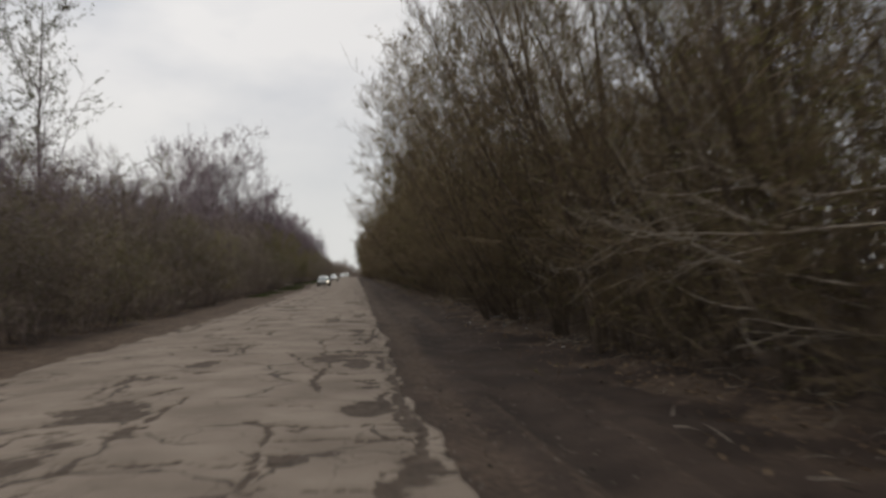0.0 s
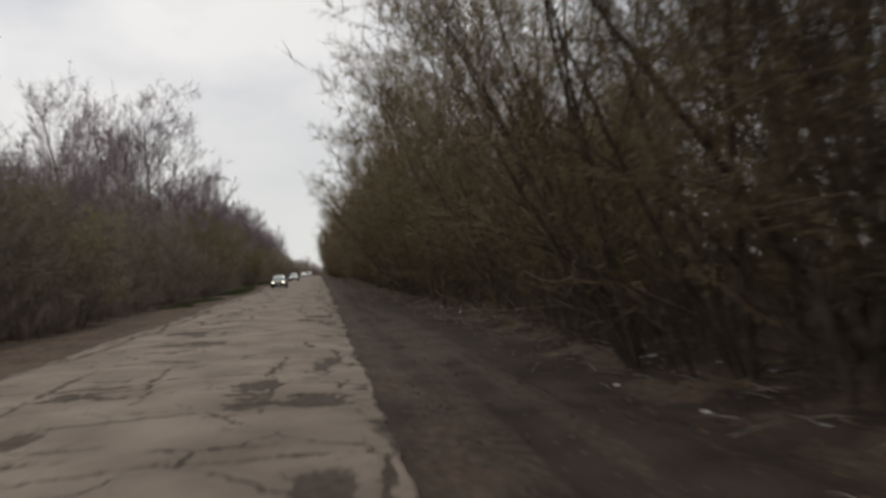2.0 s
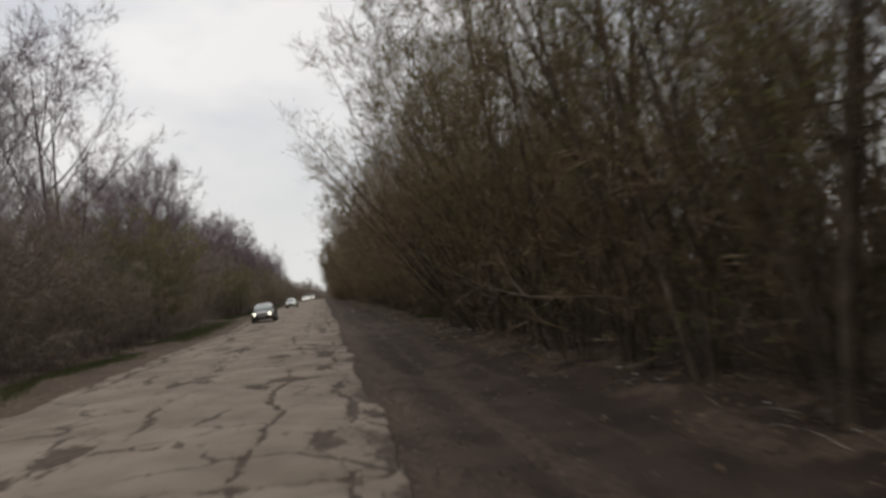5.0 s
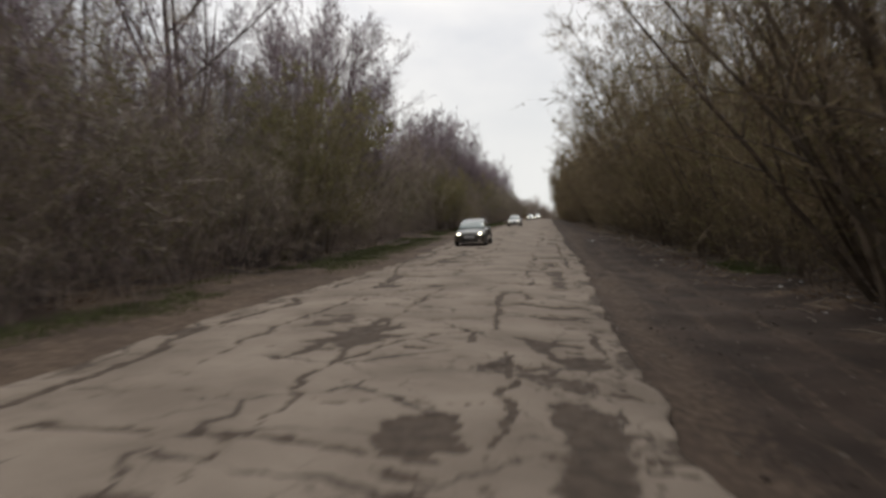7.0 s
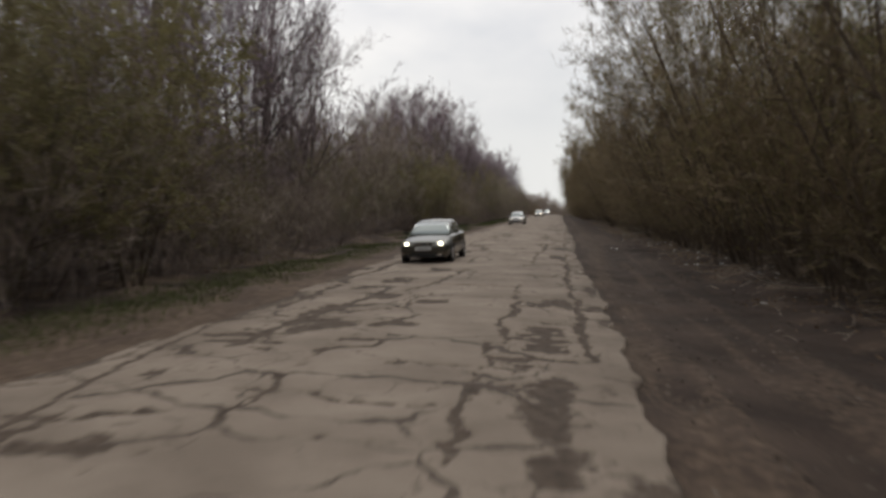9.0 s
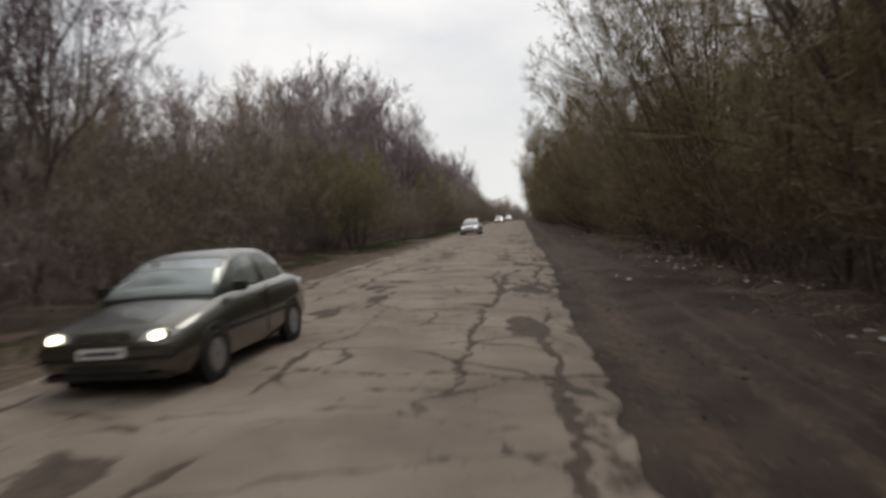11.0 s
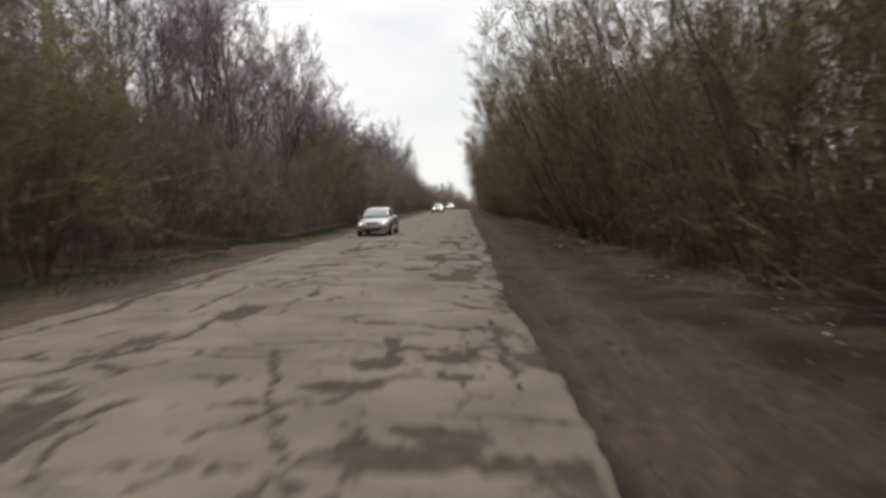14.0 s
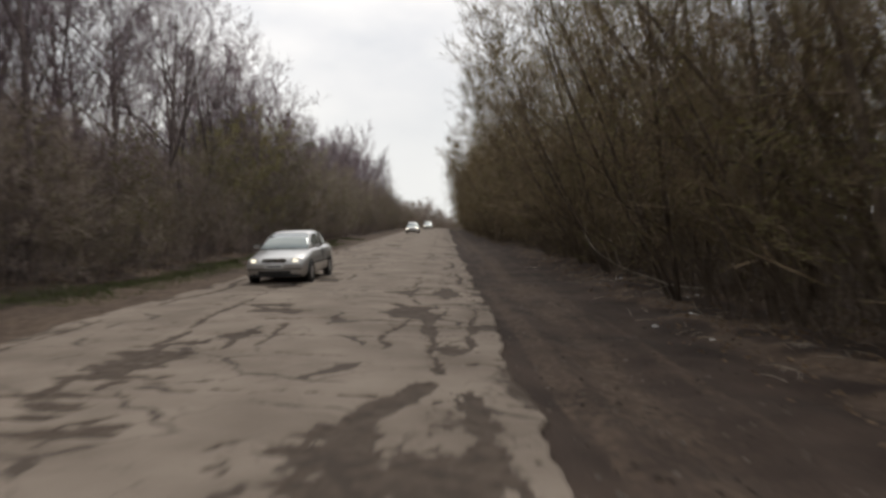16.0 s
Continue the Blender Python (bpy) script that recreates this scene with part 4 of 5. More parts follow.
# Right belt uses dark bark, so shade low in the thicket is in its colour.
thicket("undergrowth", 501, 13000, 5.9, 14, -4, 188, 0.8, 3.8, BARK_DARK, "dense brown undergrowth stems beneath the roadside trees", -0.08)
thicket("undergrowth", 502, 15000, -10.2, -19, 12, 300, 0.7, 3.4, TWIG_GREY, "dense brown undergrowth stems beneath the bare trees", 0.05)
thicket("undergrowth", 505, 9000, -17, -40, 10, 300, 2.0, 6.5, TWIG_GREY, "deep grey-brown undergrowth within the wood", 0.0, 0.05)
thicket("undergrowth", 506, 5000, 11, 26, -4, 260, 1.5, 4.5, TWIG_BROWN, "deep brown undergrowth within the wood", 0.0, 0.05)
thicket("undergrowth", 503, 3000, 4.2, 12, 188, 420, 1.5, 5.0, TWIG_BROWN, "distant brown undergrowth beneath the trees", 0.0, 0.09)
thicket("undergrowth", 504, 2500, -10.4, -18, 290, 460, 1.5, 5.0, TWIG_BROWN, "distant brown undergrowth beneath the trees", 0.0, 0.09)


def far_woods(name, seed, count, spot, size, mat, label):
    """The woods along the far road, too distant to count: one mass of twig clumps."""
    g = Growth(seed)
    for _ in range(count):
        g.leaf(Vector(spot(g.rnd)), size * g.rnd.uniform(0.6, 1.4))
    return tagged(new(name, g.mesh(name, mat, False)), label, "woods", kind="stuff")


def end_spot(r):
    x = r.uniform(-120, 120)
    return (x, r.uniform(480, 540), -11 + r.random() ** 1.2 * (12 + 2.5 * math.sin(x / 9) + 1.2 * math.sin(x / 3.1)))


def side_spot(x0, x1, y0, y1, high):
    def spot(r):
        y = r.uniform(y0, y1)
        return (r.uniform(x0, x1) + float(bend(y)), y, high * r.random() ** 1.4 * r.uniform(0.7, 1.05) - float(dip(y)))
    return spot


far_woods("distant_woods", 801, 9000, end_spot, 2.2, LEAF_HAZED, "distant brown woods closing the end of the road")
far_woods("distant_woods", 802, 7000, side_spot(6.5, 18, 262, 480, 10), 0.8, LEAF_HAZED, "distant brown woods along the right side of the road")
far_woods("distant_woods", 803, 7000, side_spot(-30, -12, 335, 480, 9), 0.8, LEAF_HAZED, "distant brown woods along the far side of the road")

far_woods("deep_woods", 804, 34000, lambda r: (r.uniform(-62, -33), r.uniform(0, 300), 10.5 * r.random() ** 1.25), 0.75, TWIG_GREY, "twig mass of the wood deep behind the far side")
far_woods("deep_woods", 805, 12000, lambda r: (r.uniform(20, 36), r.uniform(-6, 220), 5.5 * r.random() ** 1.2), 0.75, TWIG_BROWN, "twig mass of the wood deep behind the shoulder")

# ---- cars ----
# Pale grey-green, part metallic base puts some of the sky's reflection into the glass colour.
GLASS_SKY_TINT = plain("car_glass_sky_tint", (0.30, 0.335, 0.32), 0.1, 0.55, 0.6, 0.7)
GLASS_SKY_TINT.node_tree.nodes["Principled BSDF"].inputs["IOR"].default_value = 1.7
RUBBER = material("tyre_rubber", (0.018, 0.017, 0.016), (0.04, 0.037, 0.034), 8, 60, 0.9, 0.3, 0.005)
PLASTIC_DARK = material("dark_plastic_trim", (0.02, 0.02, 0.02), (0.045, 0.043, 0.04), 6, 50, 0.65, 0.1, 0.002)
RIM = plain("wheel_rim", (0.35, 0.35, 0.36), 0.4, 0.8)
CHROME = plain("chrome_trim", (0.6, 0.6, 0.6), 0.2, 1.0)
PLATE = plain("plate_white", (0.7, 0.7, 0.68), 0.5)
PLATE_BAR = plain("plate_bar_dark", (0.05, 0.05, 0.06), 0.6)


def paint(name, colour, dust, metal=0.6):
    """Car paint with road dust low on the body."""
    m = material(name, tuple(c * 0.85 for c in colour), colour, 1.2, 30, 0.32, 0.0)
    n, l = m.node_tree.nodes, m.node_tree.links
    b = n["Principled BSDF"]
    b.inputs["Coat Weight"].default_value, b.inputs["Metallic"].default_value = 0.9, metal
    first = b.inputs["Base Color"].links[0].from_socket
    co, sep, rng, mix = n.new("ShaderNodeTexCoord"), n.new("ShaderNodeSeparateXYZ"), n.new("ShaderNodeMapRange"), n.new("ShaderNodeMix")
    l.new(co.outputs["Object"], sep.inputs["Vector"])
    l.new(sep.outputs["Z"], rng.inputs["Value"])
    rng.inputs["From Min"].default_value, rng.inputs["From Max"].default_value = 0.25, 0.75
    rng.inputs["To Min"].default_value, rng.inputs["To Max"].default_value = dust, 0.05
    mix.data_type = "RGBA"
    l.new(rng.outputs["Result"], mix.inputs["Factor"])
    l.new(first, mix.inputs["A"])
    mix.inputs["B"].default_value = (0.14, 0.12, 0.1, 1)
    l.new(mix.outputs["Result"], b.inputs["Base Color"])
    return m


def lamp_glow(strength):
    m = plain("headlight_lit", (0.9, 0.88, 0.8), 0.15)
    b = m.node_tree.nodes["Principled BSDF"]
    b.inputs["Emission Color"].default_value = (1.0, 0.9, 0.66, 1)
    b.inputs["Emission Strength"].default_value = strength
    return m


LAMP_LIT, LAMP_DIM = lamp_glow(6.0), lamp_glow(1.0)
LAMP_CLEAR = plain("headlight_lens", (0.62, 0.62, 0.58), 0.12)


def loft(sections):
    """Joins rows of points, one row after another, into one skin."""
    bm = bmesh.new()
    rows = [[bm.verts.new(p) for p in row] for row in sections]
    for a, b in zip(rows, rows[1:]):
        for k in range(len(a) - 1):
            bm.faces.new((a[k], a[k + 1], b[k + 1], b[k]))
    bm.faces.new(rows[0][::-1])
    bm.faces.new(rows[-1])
    bmesh.ops.recalc_face_normals(bm, faces=bm.faces)
    return bm


def box(x0, x1, y0, y1, z0, z1, bevel=0.0):
    bm = bmesh.new()
    bmesh.ops.create_cube(bm, size=1)
    for v in bm.verts:
        v.co = Vector(((x0 + x1) / 2 + v.co.x * (x1 - x0), (y0 + y1) / 2 + v.co.y * (y1 - y0), (z0 + z1) / 2 + v.co.z * (z1 - z0)))
    if bevel:
        bmesh.ops.bevel(bm, geom=bm.edges[:], offset=bevel, segments=2, affect="EDGES")
    return bm


def slab(corners, thick):
    """A flat pane with thickness, from its corners."""
    bm = bmesh.new()
    pts = [Vector(c) for c in corners]
    normal = (pts[1] - pts[0]).cross(pts[2] - pts[0]).normalized()
    top = [bm.verts.new(p + normal * thick) for p in pts]
    low = [bm.verts.new(p - normal * thick) for p in pts]
    bm.faces.new(top)
    bm.faces.new(low[::-1])
    for k in range(len(pts)):
        j = (k + 1) % len(pts)
        bm.faces.new((low[k], low[j], top[j], top[k]))
    bmesh.ops.recalc_face_normals(bm, faces=bm.faces)
    return bm


def ring(outer, inner, width, x, y, z, segments=20):
    """A wheel shape about the x axis, with rounded shoulders."""
    profile = [(inner, -width / 2), (outer * 0.94, -width / 2), (outer, -width * 0.3), (outer, width * 0.3), (outer * 0.94, width / 2), (inner, width / 2)]
    bm = bmesh.new()
    rows = [[bm.verts.new((x + w, y + r * math.cos(a), z + r * math.sin(a))) for r, w in profile] for a in (2 * math.pi * s / segments for s in range(segments))]
    for s in range(segments):
        a, b = rows[s], rows[(s + 1) % segments]
        for k in range(len(profile)):
            j = (k + 1) % len(profile)
            bm.faces.new((a[k], a[j], b[j], b[k]))
    bmesh.ops.recalc_face_normals(bm, faces=bm.faces)
    return bm


def car(name, body_mat, label, lamp):
    """A saloon car about 4.2 m long at the origin, its nose towards -y."""
    root = tagged(new(name), label, "car", "oncoming cars")
    # nose to tail: y, half width, sill height, top height, how far the top narrows
    stations = ((-2.12, 0.66, 0.30, 0.56, 0.90), (-2.05, 0.76, 0.24, 0.66, 0.88), (-1.85, 0.81, 0.20, 0.73, 0.86), (-1.45, 0.83, 0.20, 0.82, 0.84), (-1.0, 0.84, 0.19, 0.90, 0.84),
                (-0.75, 0.84, 0.19, 0.93, 0.86), (0.0, 0.845, 0.19, 0.95, 0.90), (0.9, 0.84, 0.19, 0.97, 0.89), (1.4, 0.83, 0.21, 0.99, 0.84), (1.9, 0.80, 0.24, 0.97, 0.84), (2.05, 0.75, 0.28, 0.90, 0.86), (2.1, 0.70, 0.34, 0.80, 0.88))
    rows = []
    for y, w, low, top, nar in stations:
        half = [(w * 0.90, low), (w, low + 0.13), (w * 1.005, (low + top) / 2), (w * 0.985, top - 0.10), (w * nar, top - 0.015), (w * nar * 0.55, top + 0.012), (0, top + 0.02)]
        rows.append([(x, y, z) for x, z in half] + [(-x, y, z) for x, z in half[-2::-1]])
    body = part("body", loft(rows), body_mat, root, smooth=True)
    # cabin: height of the middle line and half width along the car
    spine = ((-1.02, 0.915, 0.70), (-0.80, 1.06, 0.73), (-0.55, 1.21, 0.745), (-0.28, 1.345, 0.75), (-0.05, 1.405, 0.755), (0.30, 1.432, 0.755), (0.42, 1.434, 0.755), (0.75, 1.425, 0.75), (0.98, 1.385, 0.74), (1.25, 1.25, 0.715), (1.48, 1.08, 0.68), (1.66, 0.985, 0.64))
    skin = []
    for y, top, w in spine:
        high, base = top - 0.88, 0.88
        k = high / 0.55
        half = [(w, 0.0), (w - 0.015 * k, 0.11 * high), (w - 0.095 * k, 0.55 * high), (w - 0.165 * k, 0.84 * high), (w - 0.225 * k, 0.945 * high), (w - 0.36 * k, 0.99 * high), (w * 0.25, 1.005 * high), (0, 1.01 * high)]
        skin.append([(x, y, base + z) for x, z in half] + [(-x, y, base + z) for x, z in half[-2::-1]])
    part("roof", loft(skin), body_mat, root, smooth=True)

    def pane(r0, r1, c0, c1, trim=0.1):
        """A curved pane over rows r0..r1 and columns c0..c1 of the cabin's skin, a little proud of it."""
        mid = Vector((0, 0.35, 0.9))
        rows = []
        for r in range(r0, r1 + 1):
            row = [Vector(p) for p in skin[r][c0:c1 + 1]]
            a, b = row[0].copy(), row[-1].copy()
            row[0], row[-1] = a.lerp(row[1], trim), b.lerp(row[-2], trim)
            rows.append([p + (p - mid).normalized() * 0.009 for p in row])
        rows[0] = [p.lerp(q, trim * 1.2) for p, q in zip(rows[0], rows[1])]
        rows[-1] = [p.lerp(q, trim * 1.2) for p, q in zip(rows[-1], rows[-2])]
        bm = bmesh.new()
        net = [[bm.verts.new(p) for p in row] for row in rows]
        for a, b in zip(net, net[1:]):
            for q in range(len(a) - 1):
                bm.faces.new((a[q], a[q + 1], b[q + 1], b[q]))
        bmesh.ops.recalc_face_normals(bm, faces=bm.faces)
        bmesh.ops.solidify(bm, geom=bm.faces[:], thickness=0.006)
        return bm

    part("windscreen_seal", pane(0, 3, 4, 10, 0.02), PLASTIC_DARK, root, "dark rubber windscreen seal", True).scale = (0.998, 0.998, 0.997)
    part("windscreen", pane(0, 3, 4, 10), GLASS_SKY_TINT, root, "reflecting windscreen with pale sky sheen in its colour", True)
    part("rear_window", pane(8, 10, 4, 10), GLASS_SKY_TINT, root, "glass rear window with pale sky sheen in its colour", True)
    for s in (1, -1):
        lo, hi = (1, 3) if s > 0 else (11, 13)
        part("side_window", pane(2, 5, lo, hi, 0.08), GLASS_SKY_TINT, root)
        part("side_window", pane(6, 9, lo, hi, 0.08), GLASS_SKY_TINT, root)
        mirror = part("wing_mirror", box(*sorted((0.80 * s, 0.97 * s)), -0.72, -0.60, 0.93, 1.05, 0.02), body_mat, root)
        pts = [(0.40, -2.085, 0.595), (0.60, -2.045, 0.575), (0.71, -1.985, 0.60), (0.73, -1.915, 0.655), (0.66, -1.945, 0.695), (0.46, -2.03, 0.68)]
        lens = part("headlight", slab([(x * s, y - 0.018, z) for x, y, z in pts], 0.02), LAMP_CLEAR, root, "clear headlamp lens")
        bulb = bmesh.new()
        bmesh.ops.create_uvsphere(bulb, u_segments=12, v_segments=8, radius=0.068)
        for v in bulb.verts:
            v.co = Vector((0.565 * s + v.co.x * 1.15, -2.065 + v.co.y * 0.45, 0.632 + v.co.z * 0.8))
        part("reflector", bulb, lamp, lens, "lit lamp", True)
        part("fog_lamp", box(*sorted((0.52 * s, 0.64 * s)), -2.09, -2.02, 0.33, 0.40, 0.01), LAMP_CLEAR, root)
        part("door_handle", box(*sorted((0.83 * s, 0.86 * s)), 0.05, 0.20, 0.80, 0.83, 0.005), PLASTIC_DARK, root)
        part("door_seam", box(*sorted((0.842 * s, 0.853 * s)), 0.245, 0.255, 0.30, 0.92), PLASTIC_DARK, root)
        part("side_strip", box(*sorted((0.835 * s, 0.858 * s)), -1.0, 1.0, 0.50, 0.555, 0.005), PLASTIC_DARK, root)
        part("tail_light", box(*sorted((0.50 * s, 0.70 * s)), 2.07, 2.11, 0.68, 0.80, 0.01), plain("tail_light_red", (0.35, 0.02, 0.02), 0.25), root)
        for y in (-1.32, 1.22):
            wheel = part("tyre", ring(0.29, 0.19, 0.18, 0.765 * s, y, 0.29), RUBBER, root, smooth=True)
            part("rim", ring(0.195, 0.03, 0.14, 0.785 * s, y, 0.29, 14), RIM, wheel)
            part("wheel_arch", ring(0.355, 0.30, 0.05, 0.83 * s, y, 0.30, 24), PLASTIC_DARK, root)
    part("grille_surround", box(-0.35, 0.35, -2.132, -2.05, 0.555, 0.70, 0.045), CHROME, root, "thin chrome grille surround")
    grille = part("grille", box(-0.31, 0.31, -2.142, -2.05, 0.582, 0.675, 0.03), PLASTIC_DARK, root, "dark radiator grille")
    for x in (-0.15, 0.15):
        part("grille_bar", box(x - 0.014, x + 0.014, -2.15, -2.10, 0.575, 0.682, 0.006), CHROME, grille, "chrome bar")
    part("bumper_strip", box(-0.75, 0.75, -2.163, -2.0, 0.405, 0.43, 0.008), PLASTIC_DARK, root, "dark rubber bumper strip")
    part("bumper", box(-0.74, 0.74, -2.155, -1.98, 0.42, 0.55, 0.03), body_mat, root)
    part("air_intake", box(-0.46, 0.46, -2.125, -2.02, 0.27, 0.39, 0.02), PLASTIC_DARK, root)
    part("lower_lip", box(-0.72, 0.72, -2.12, -1.95, 0.20, 0.26, 0.02), PLASTIC_DARK, root)
    plate = part("number_plate", box(-0.26, 0.26, -2.17, -2.155, 0.435, 0.545, 0.004), PLATE, root, "white plate")
    part("plate_bar", box(-0.20, 0.20, -2.175, -2.169, 0.47, 0.51), PLATE_BAR, plate)
    for k, x in enumerate((-0.35, 0.2)):
        part("wiper", box(x - 0.02, x + 0.42, -0.955, -0.925, 0.925, 0.94), PLASTIC_DARK, root)
    return root


SILVER = paint("silver_paint", (0.66, 0.65, 0.63), 0.5)
OLIVE = paint("dark_green_paint", (0.085, 0.086, 0.068), 0.6, 0.8)
WHITE = paint("white_paint", (0.62, 0.62, 0.60), 0.4)
dark_car = car("car", OLIVE, "dark green saloon car with lit headlamps on the broken road", LAMP_LIT)
dark_car.matrix_basis = pose(-4.25, 99.4, 0.015, 0, -2.2, -1)
silver_car = car("car", SILVER, "dusty silver saloon car with lit headlamps on the broken road", LAMP_DIM)
silver_car.matrix_basis = pose(-4.5, 155.6, 0.015, 0, -2.2, -2)
pale_car = car("car", WHITE, "pale saloon car far down the road with lit headlamps", LAMP_LIT)
pale_car.matrix_basis = pose(-4.1, 228, 0.03, 0, 0, 0)
copy_thing(pale_car, pose(-3.0, 268, 0.03, 0, 0, 0))


# ---- litter and dead wood along the right verge ----
def on_ground(x, y):
    return float(ground_height(np.array([x]), np.array([y]))[0])


def bottle():
    g = bmesh.new()
    profile = [(0.0, 0.0), (0.032, 0.0), (0.034, 0.02), (0.034, 0.14), (0.030, 0.17), (0.013, 0.21), (0.013, 0.235), (0.0, 0.235)]
    rows = [[g.verts.new((r * math.cos(a), r * math.sin(a), z)) for r, z in profile] for a in (2 * math.pi * s / 10 for s in range(10))]
    for s in range(10):
        a, b = rows[s], rows[(s + 1) % 10]
        for k in range(len(profile) - 1):
            g.faces.new((a[k], a[k + 1], b[k + 1], b[k]))
    bmesh.ops.remove_doubles(g, verts=g.verts, dist=0.001)
    return g


def crumpled(seed, sx, sy, sz):
    g = bmesh.new()
    bmesh.ops.create_icosphere(g, subdivisions=2, radius=1)
    r = random.Random(seed)
    for v in g.verts:
        k = r.uniform(0.6, 1.15)
        v.co = Vector((v.co.x * sx * k, v.co.y * sy * k, max(v.co.z * k, -0.5) * sz))
    return g


def scrap(seed, sx, sy):
    g = bmesh.new()
    bmesh.ops.create_grid(g, x_segments=4, y_segments=4, size=0.5)
    r = random.Random(seed)
    for v in g.verts:
        v.co = Vector((v.co.x * sx, v.co.y * sy, r.uniform(0, 0.25) * min(sx, sy)))
    bmesh.ops.solidify(g, geom=g.faces[:], thickness=0.004)
    return g


CLEAR_PLASTIC = plain("dull_clear_plastic", (0.55, 0.58, 0.6), 0.25)
CARD = material("wet_card", (0.2, 0.16, 0.11), (0.42, 0.36, 0.28), 9, 60, 0.9, 0.2, 0.003)
kinds = []
for k, (sx, sy, sz) in enumerate(((0.15, 0.1, 0.07), (0.1, 0.12, 0.05), (0.19, 0.12, 0.06))):
    thing = tagged(new("plastic_bag"), "crumpled white plastic bag lying on the verge", "litter", "roadside litter")
    part("sheet", crumpled(20 + k, sx, sy, sz), LITTER_WHITE, thing)
    kinds.append(thing)
for k, (sx, sy) in enumerate(((0.22, 0.12), (0.14, 0.16))):
    thing = tagged(new("paper_scrap"), "torn pale paper scrap on the dark verge", "litter", "roadside litter")
    part("sheet", scrap(30 + k, sx, sy), LITTER_WHITE if k else CARD, thing)
    kinds.append(thing)
thing = tagged(new("plastic_bottle"), "empty clear plastic bottle lying on the verge", "litter", "roadside litter")
b_body = part("body", bottle(), CLEAR_PLASTIC, thing, smooth=True)
b_body.matrix_basis = pose(0, 0, 0.034, 90, 0, 0)
b_cap = part("cap", box(-0.014, 0.014, -0.014, 0.014, 0.236, 0.255, 0.003), PLASTIC_DARK, thing)
b_cap.matrix_basis = pose(0, 0, 0.034, 90, 0, 0)
kinds.append(thing)
rnd = random.Random(77)
spots = [(2.95, 110.8), (2.8, 112.2), (5.2, 116.6), (4.6, 117.6), (5.2, 136.2), (4.9, 136.8), (4.2, 121.6), (5.4, 91.6), (4.5, 90.7), (5.0, 93.1), (5.9, 99.0), (5.6, 100.2), (4.1, 148.2), (4.6, 146.6), (5.2, 149.2), (5.5, 140.6)]
while len(spots) < 170:
    y = rnd.triangular(4, 180, 130)
    if value_noise(np.array([y / 9.0]), np.array([3.3]), 5)[0] > 0.35:
        spots.append((rnd.triangular(4.4, 7.2, 5.6), y))
for n, (x, y) in enumerate(spots):
    kind = kinds[n % len(kinds)]
    size = rnd.uniform(0.28, 0.58) if n >= 16 else rnd.uniform(0.4, 0.65)
    m = pose(x, y, on_ground(x, y) + 0.005, rnd.uniform(-10, 10), rnd.uniform(-10, 10), rnd.uniform(0, 360)) @ Matrix.Scale(size, 4)
    if n < len(kinds):
        kind.matrix_basis = m
    else:
        copy_thing(kind, Matrix.Identity(4)).matrix_basis = m


def dead_branch(seed, length, thick, way, lift):
    """A bare pale branch with side shoots."""
    g = Growth(seed)
    r = g.rnd
    main = bent(r, Vector((0, 0, 0)), Vector(way), length, 7, 0.16, lift)
    g.stem(main, [thick * (1 - 0.8 * k / 7) for k in range(8)], 5)
    for k in range(9):
        p, d = along_line(main, 0.25 + 0.75 * (k + r.random()) / 9)
        sub = bent(r, p, aside(r, d, r.uniform(20, 50)), length * r.uniform(0.15, 0.42), 4, 0.2, lift * 0.5)
        g.stem(sub, [thick * 0.35 * (1 - 0.7 * j / 4) for j in range(5)], 4)
        for _ in range(2):
            p2, d2 = along_line(sub, r.uniform(0.3, 0.9))
            g.stem([p2, p2 + aside(r, d2, 35) * r.uniform(0.15, 0.4)], [thick * 0.14, 0.002], 3)
    return g


BRANCH_SPOTS = ((7.4, 9.5, 1.2, (-1, 0.25, 0.25)), (7.2, 11.5, 1.9, (-1, -0.1, 0.15)), (7.6, 13.5, 2.3, (-1, 0.5, 0.1)), (6.8, 8.2, 0.9, (-0.9, -0.5, 0.2)), (7.5, 16, 1.5, (-1, 0.3, 0.1)), (7.3, 12.6, 2.8, (-1, -0.5, 0.0)), (6.6, 13.0, 3.3, (-0.6, -1, 0.05)), (6.2, 15.5, 2.4, (-0.7, -1, 0.0)), (6.4, 10.5, 2.2, (-0.8, 0.8, 0.0)), (6.3, 17.5, 1.9, (-0.5, -1, 0.05)), (6.8, 14.5, 1.2, (-0.8, -0.8, 0.0)), (6.9, 19.5, 2.6, (-1, -0.6, 0.0)), (6.5, 8.6, 1.6, (-0.9, 0.6, 0.05)),
                (7.4, 33, 0.5, (-1, -0.3, 0.15)), (7.2, 38, 0.4, (-1, 0.3, 0.1)), (6.8, 31, 2.2, (-0.8, -0.8, 0.0)), (6.5, 57, 1.2, (-1, 0.2, 0.1)), (6.6, 66, 1.3, (-0.8, -0.6, 0.1)), (6.2, 122, 0.35, (-0.7, -1, 0.1)),
                (6.4, 124, 0.5, (-1, -0.6, 0.1)), (6.8, 126, 0.9, (-1, -0.8, 0.3)), (7.0, 115, 3.6, (-1, -0.8, -0.05)), (6.9, 117, 3.2, (-1, -0.4, 0.1)), (6.4, 152, 0.3, (-1, 0.3, 0.15)), (6.3, 92, 0.15, (-1, -0.4, 0.1)))
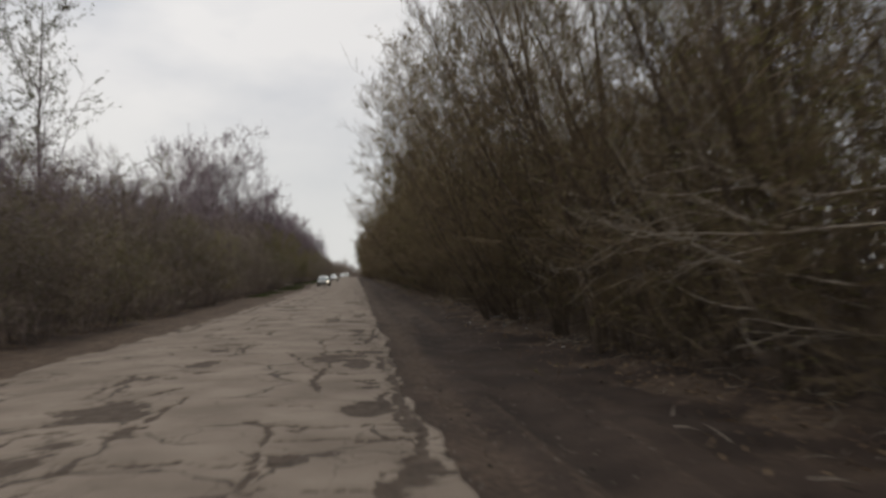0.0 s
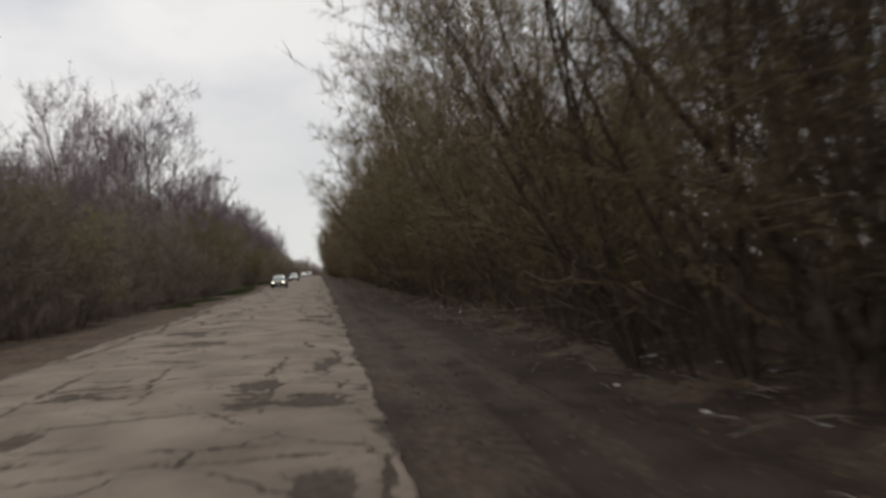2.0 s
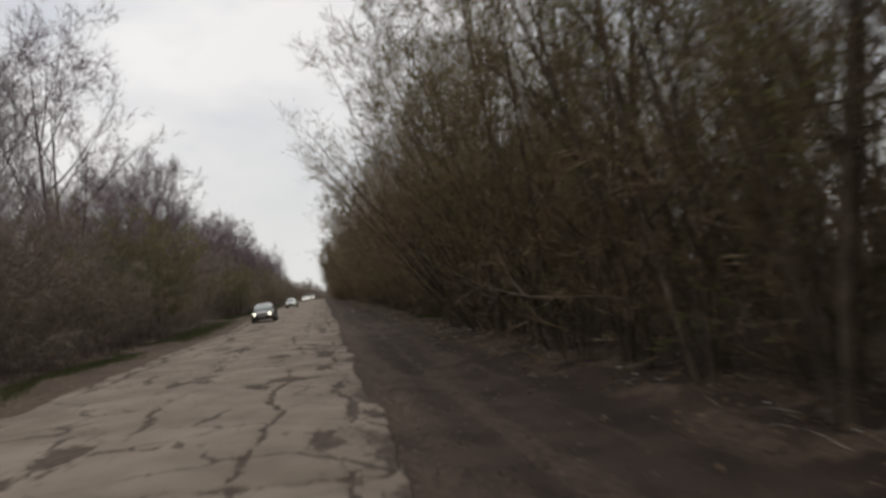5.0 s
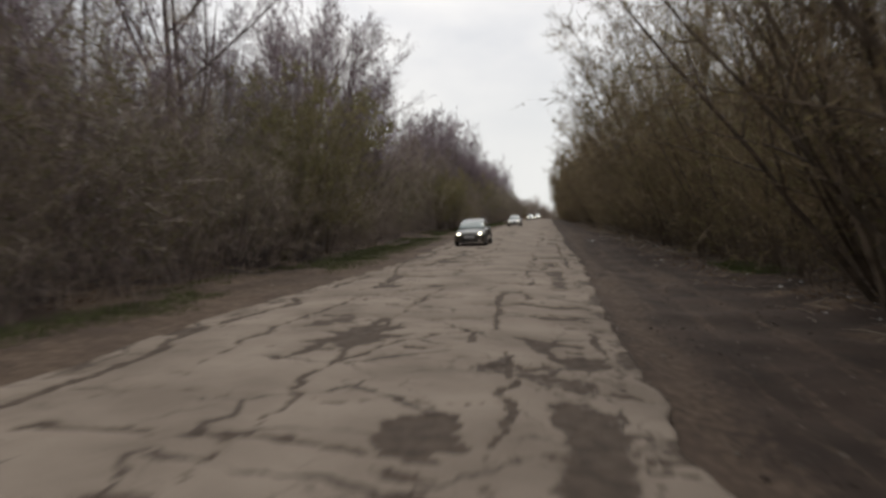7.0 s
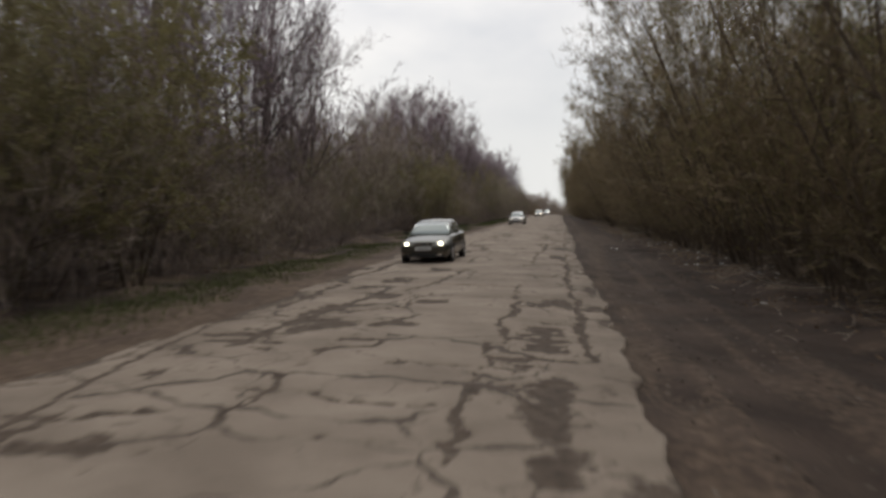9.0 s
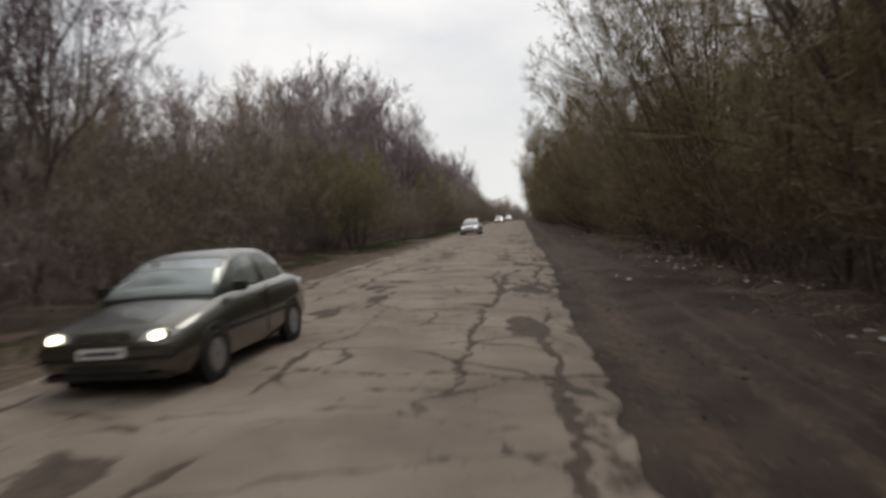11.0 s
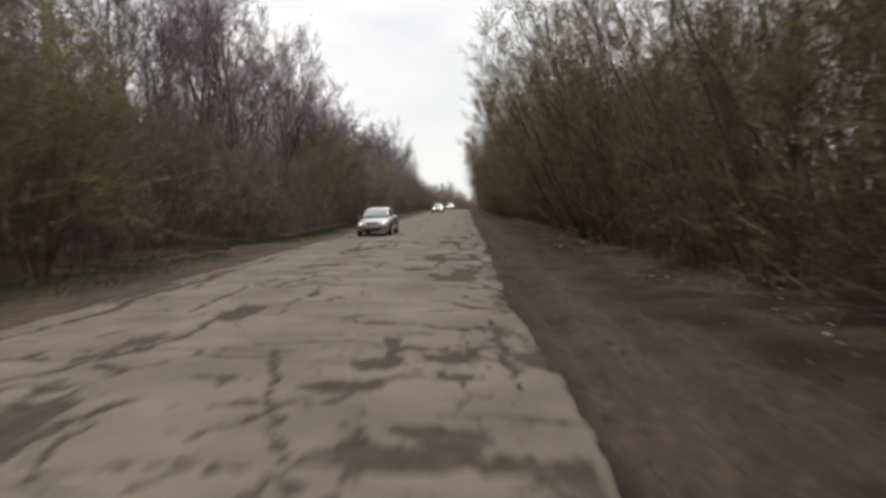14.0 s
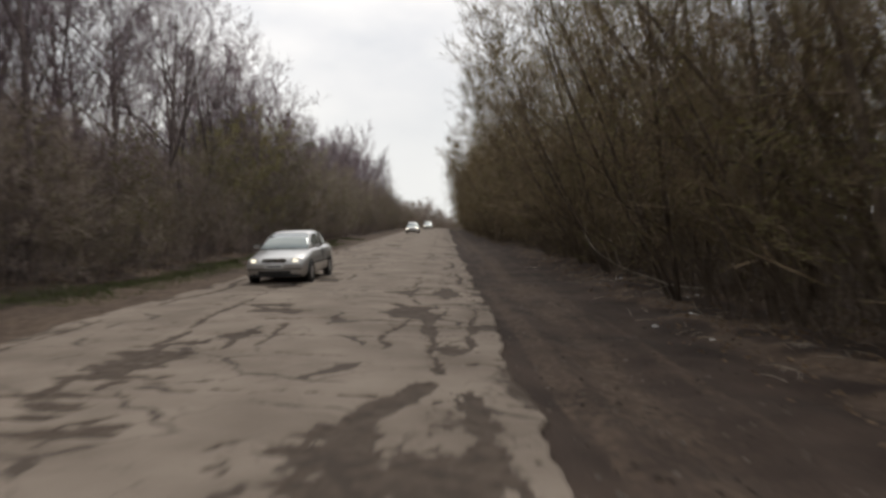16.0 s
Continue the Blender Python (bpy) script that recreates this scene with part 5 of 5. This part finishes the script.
HANGING_SPOTS = ((6.0, 8.4, 2.35, (-0.25, 1, 0.06)), (6.1, 9.8, 3.1, (-0.25, 1, 0.16)), (6.0, 9.4, 2.15, (-0.25, 1, -0.02)), (6.0, 10.2, 1.2, (-0.2, 1, -0.03)), (5.9, 6.4, 2.35, (-0.2, 1, -0.2)), (6.1, 6.6, 2.75, (-0.25, 1, 0.0)),
                 (6.0, 11.0, 2.75, (-0.2, 1, 0.2)), (6.1, 11.2, 3.6, (-0.25, 1, 0.3)), (5.9, 15.4, 2.4, (-0.15, 1, -0.4)), (6.0, 12.2, 2.9, (-0.2, 1, 0.02)), (6.1, 18.4, 4.0, (-0.25, 1, 0.15)), (6.0, 14.2, 3.3, (-0.3, 1, -0.05)), (6.0, 30.2, 2.1, (-0.3, 1, -0.12)), (5.9, 34.0, 1.9, (-0.3, 0.9, 0.4)))
for n, (x, y, z, way) in enumerate(BRANCH_SPOTS + HANGING_SPOTS):
    hanging = n >= len(BRANCH_SPOTS)
    g = dead_branch(600 + n, rnd.uniform(3.4, 4.6) if hanging else rnd.uniform(2.6, 3.8), 0.022 if hanging else 0.024, way, 0.015 if hanging else 0.03)
    ob = tagged(new("dead_branch", g.mesh("dead_branch", BARK_PALE)), "bare pale dead branch caught in the roadside thicket", "branch", "dead branches")
    ob.matrix_basis = pose(x, y, on_ground(x, y) + z)


# ---- leaf litter and grass ----
def strewn(name, seed, count, x0, x1, y0, y1, size, mat, label, cut):
    g = Growth(seed)
    r = g.rnd
    xs = np.array([r.triangular(x0, x1, x1 if x0 > 0 else x0) for _ in range(count * 2)])
    ys = np.array([r.uniform(y0, y1) for _ in range(count * 2)])
    keep = layered(xs / 1.4, ys / 1.4, seed) > cut
    zs = ground_height(xs, ys)
    for x, y, z in list(zip(xs[keep], ys[keep], zs[keep]))[:count]:
        g.leaf(Vector((x, y, z + r.uniform(0.005, 0.03))), size * r.uniform(0.6, 1.4))
    return tagged(new(name, g.mesh(name, mat, False)), label, "leaf litter", kind="stuff")


strewn("leaf_litter", 701, 16000, 3.6, 8.0, -2, 175, 0.085, LEAF_DRY, "dry brown fallen leaves strewn over the verge", 0.45)
strewn("leaf_litter", 702, 5000, -11.0, -8.4, 14, 190, 0.09, LEAF_DRY, "dry brown fallen leaves at the foot of the trees", 0.4)


def grass(name, seed, count, x0, x1, y0, y1, height, label, cut):
    g = Growth(seed)
    r = g.rnd
    ys = np.array([r.uniform(y0, y1) for _ in range(count * 3)])
    share = np.array([r.triangular(0, 1, 0.35) for _ in ys])
    inner = np.array([left_edge(y) for y in ys]) - 0.6
    xs = x0 + (x1 - x0) * share if x0 > 0 else inner + (road_left(ys) - 0.7 - inner) * share
    keep = layered(xs / 2.0, ys / 5.0, seed) > cut
    zs = ground_height(xs, ys)
    for x, y, z in list(zip(xs[keep], ys[keep], zs[keep]))[:count]:
        p = Vector((x, y, z - 0.01))
        g.blade(p, p + Vector((r.uniform(-0.5, 0.5), r.uniform(-0.5, 0.5), 1)).normalized() * height * r.uniform(0.5, 1.3), 0.012)
    return tagged(new(name, g.mesh(name, GRASS, False)), label, "grass", kind="stuff")


grass("grass", 711, 56000, -10.4, -7.6, 60, 200, 0.13, "patchy fresh green verge grass", 0.40)
grass("grass", 712, 2600, 5.4, 7.4, 82, 90, 0.2, "small tuft of fresh green grass beneath the trees", 0.35)


# ---- stones, clods and twigs on the bare shoulder ----
def clods(name, seed, count, x0, x1, y0, y1, size, mat, label):
    r = random.Random(seed)
    verts, faces = [], []
    xs = np.array([r.uniform(x0, x1) for _ in range(count)])
    ys = np.array([r.uniform(y0, y1) for _ in range(count)])
    zs = ground_height(xs, ys)
    for x, y, z in zip(xs, ys, zs):
        s = size * r.uniform(0.4, 1.0) ** 2 * 1.6
        n = len(verts)
        ring_ = [(x + s * r.uniform(0.5, 1.1) * math.cos(a), y + s * r.uniform(0.5, 1.1) * math.sin(a), z + s * r.uniform(-0.1, 0.2)) for a in (0.2, 1.5, 2.6, 3.9, 5.2)]
        verts += ring_ + [(x + s * 0.2, y, z + s * r.uniform(0.35, 0.75))]
        faces += [(n + k, n + (k + 1) % 5, n + 5) for k in range(5)]
    return tagged(new(name, mesh_of(name, verts, faces, mat)), label, "stones", kind="stuff")


STONE = material("dusty_stone", (0.07, 0.057, 0.045), (0.2, 0.17, 0.14), 3, 30, 0.95, 0.3, 0.004)
CLOD = material("soil_clod", (0.036, 0.027, 0.02), (0.085, 0.065, 0.05), 3, 30, 0.97, 0.3, 0.004)
clods("gravel", 721, 3500, 0.85, 3.6, 0, 160, 0.03, STONE, "loose grey gravel along the road edge")
clods("soil_clods", 722, 6000, 1.2, 6.5, 0, 165, 0.034, CLOD, "crumbled dark soil clods on the shoulder")
clods("gravel", 723, 2500, -8.2, -6.7, 15, 170, 0.03, STONE, "loose grey gravel along the far road edge")


def ground_twigs(name, seed, count, x0, x1, y0, y1, mat, label):
    g = Growth(seed)
    r = g.rnd
    lie = np.array([(r.triangular(x0, x1, x1), r.uniform(y0, y1), r.uniform(0, 6.28), r.uniform(0.15, 0.7), r.uniform(0.01, 0.12)) for _ in range(count)])
    ex, ey = lie[:, 0] + np.cos(lie[:, 2]) * lie[:, 3], lie[:, 1] + np.sin(lie[:, 2]) * lie[:, 3]
    starts, ends = ground_height(lie[:, 0], lie[:, 1]) + 0.01, ground_height(ex, ey) + lie[:, 4]
    for (x, y, *_), z, x2, y2, z2 in zip(lie.tolist(), starts.tolist(), ex.tolist(), ey.tolist(), ends.tolist()):
        p, q = Vector((x, y, z)), Vector((x2, y2, z2))
        g.stem([p, p.lerp(q, 0.5) + Vector((0, 0, 0.03)), q], [0.009, 0.007, 0.003], 3)
    return tagged(new(name, g.mesh(name, mat)), label, "twigs", kind="stuff")


ground_twigs("fallen_twigs", 731, 1100, 3.4, 7.5, 0, 165, BARK_PALE, "pale fallen twigs scattered over the verge")
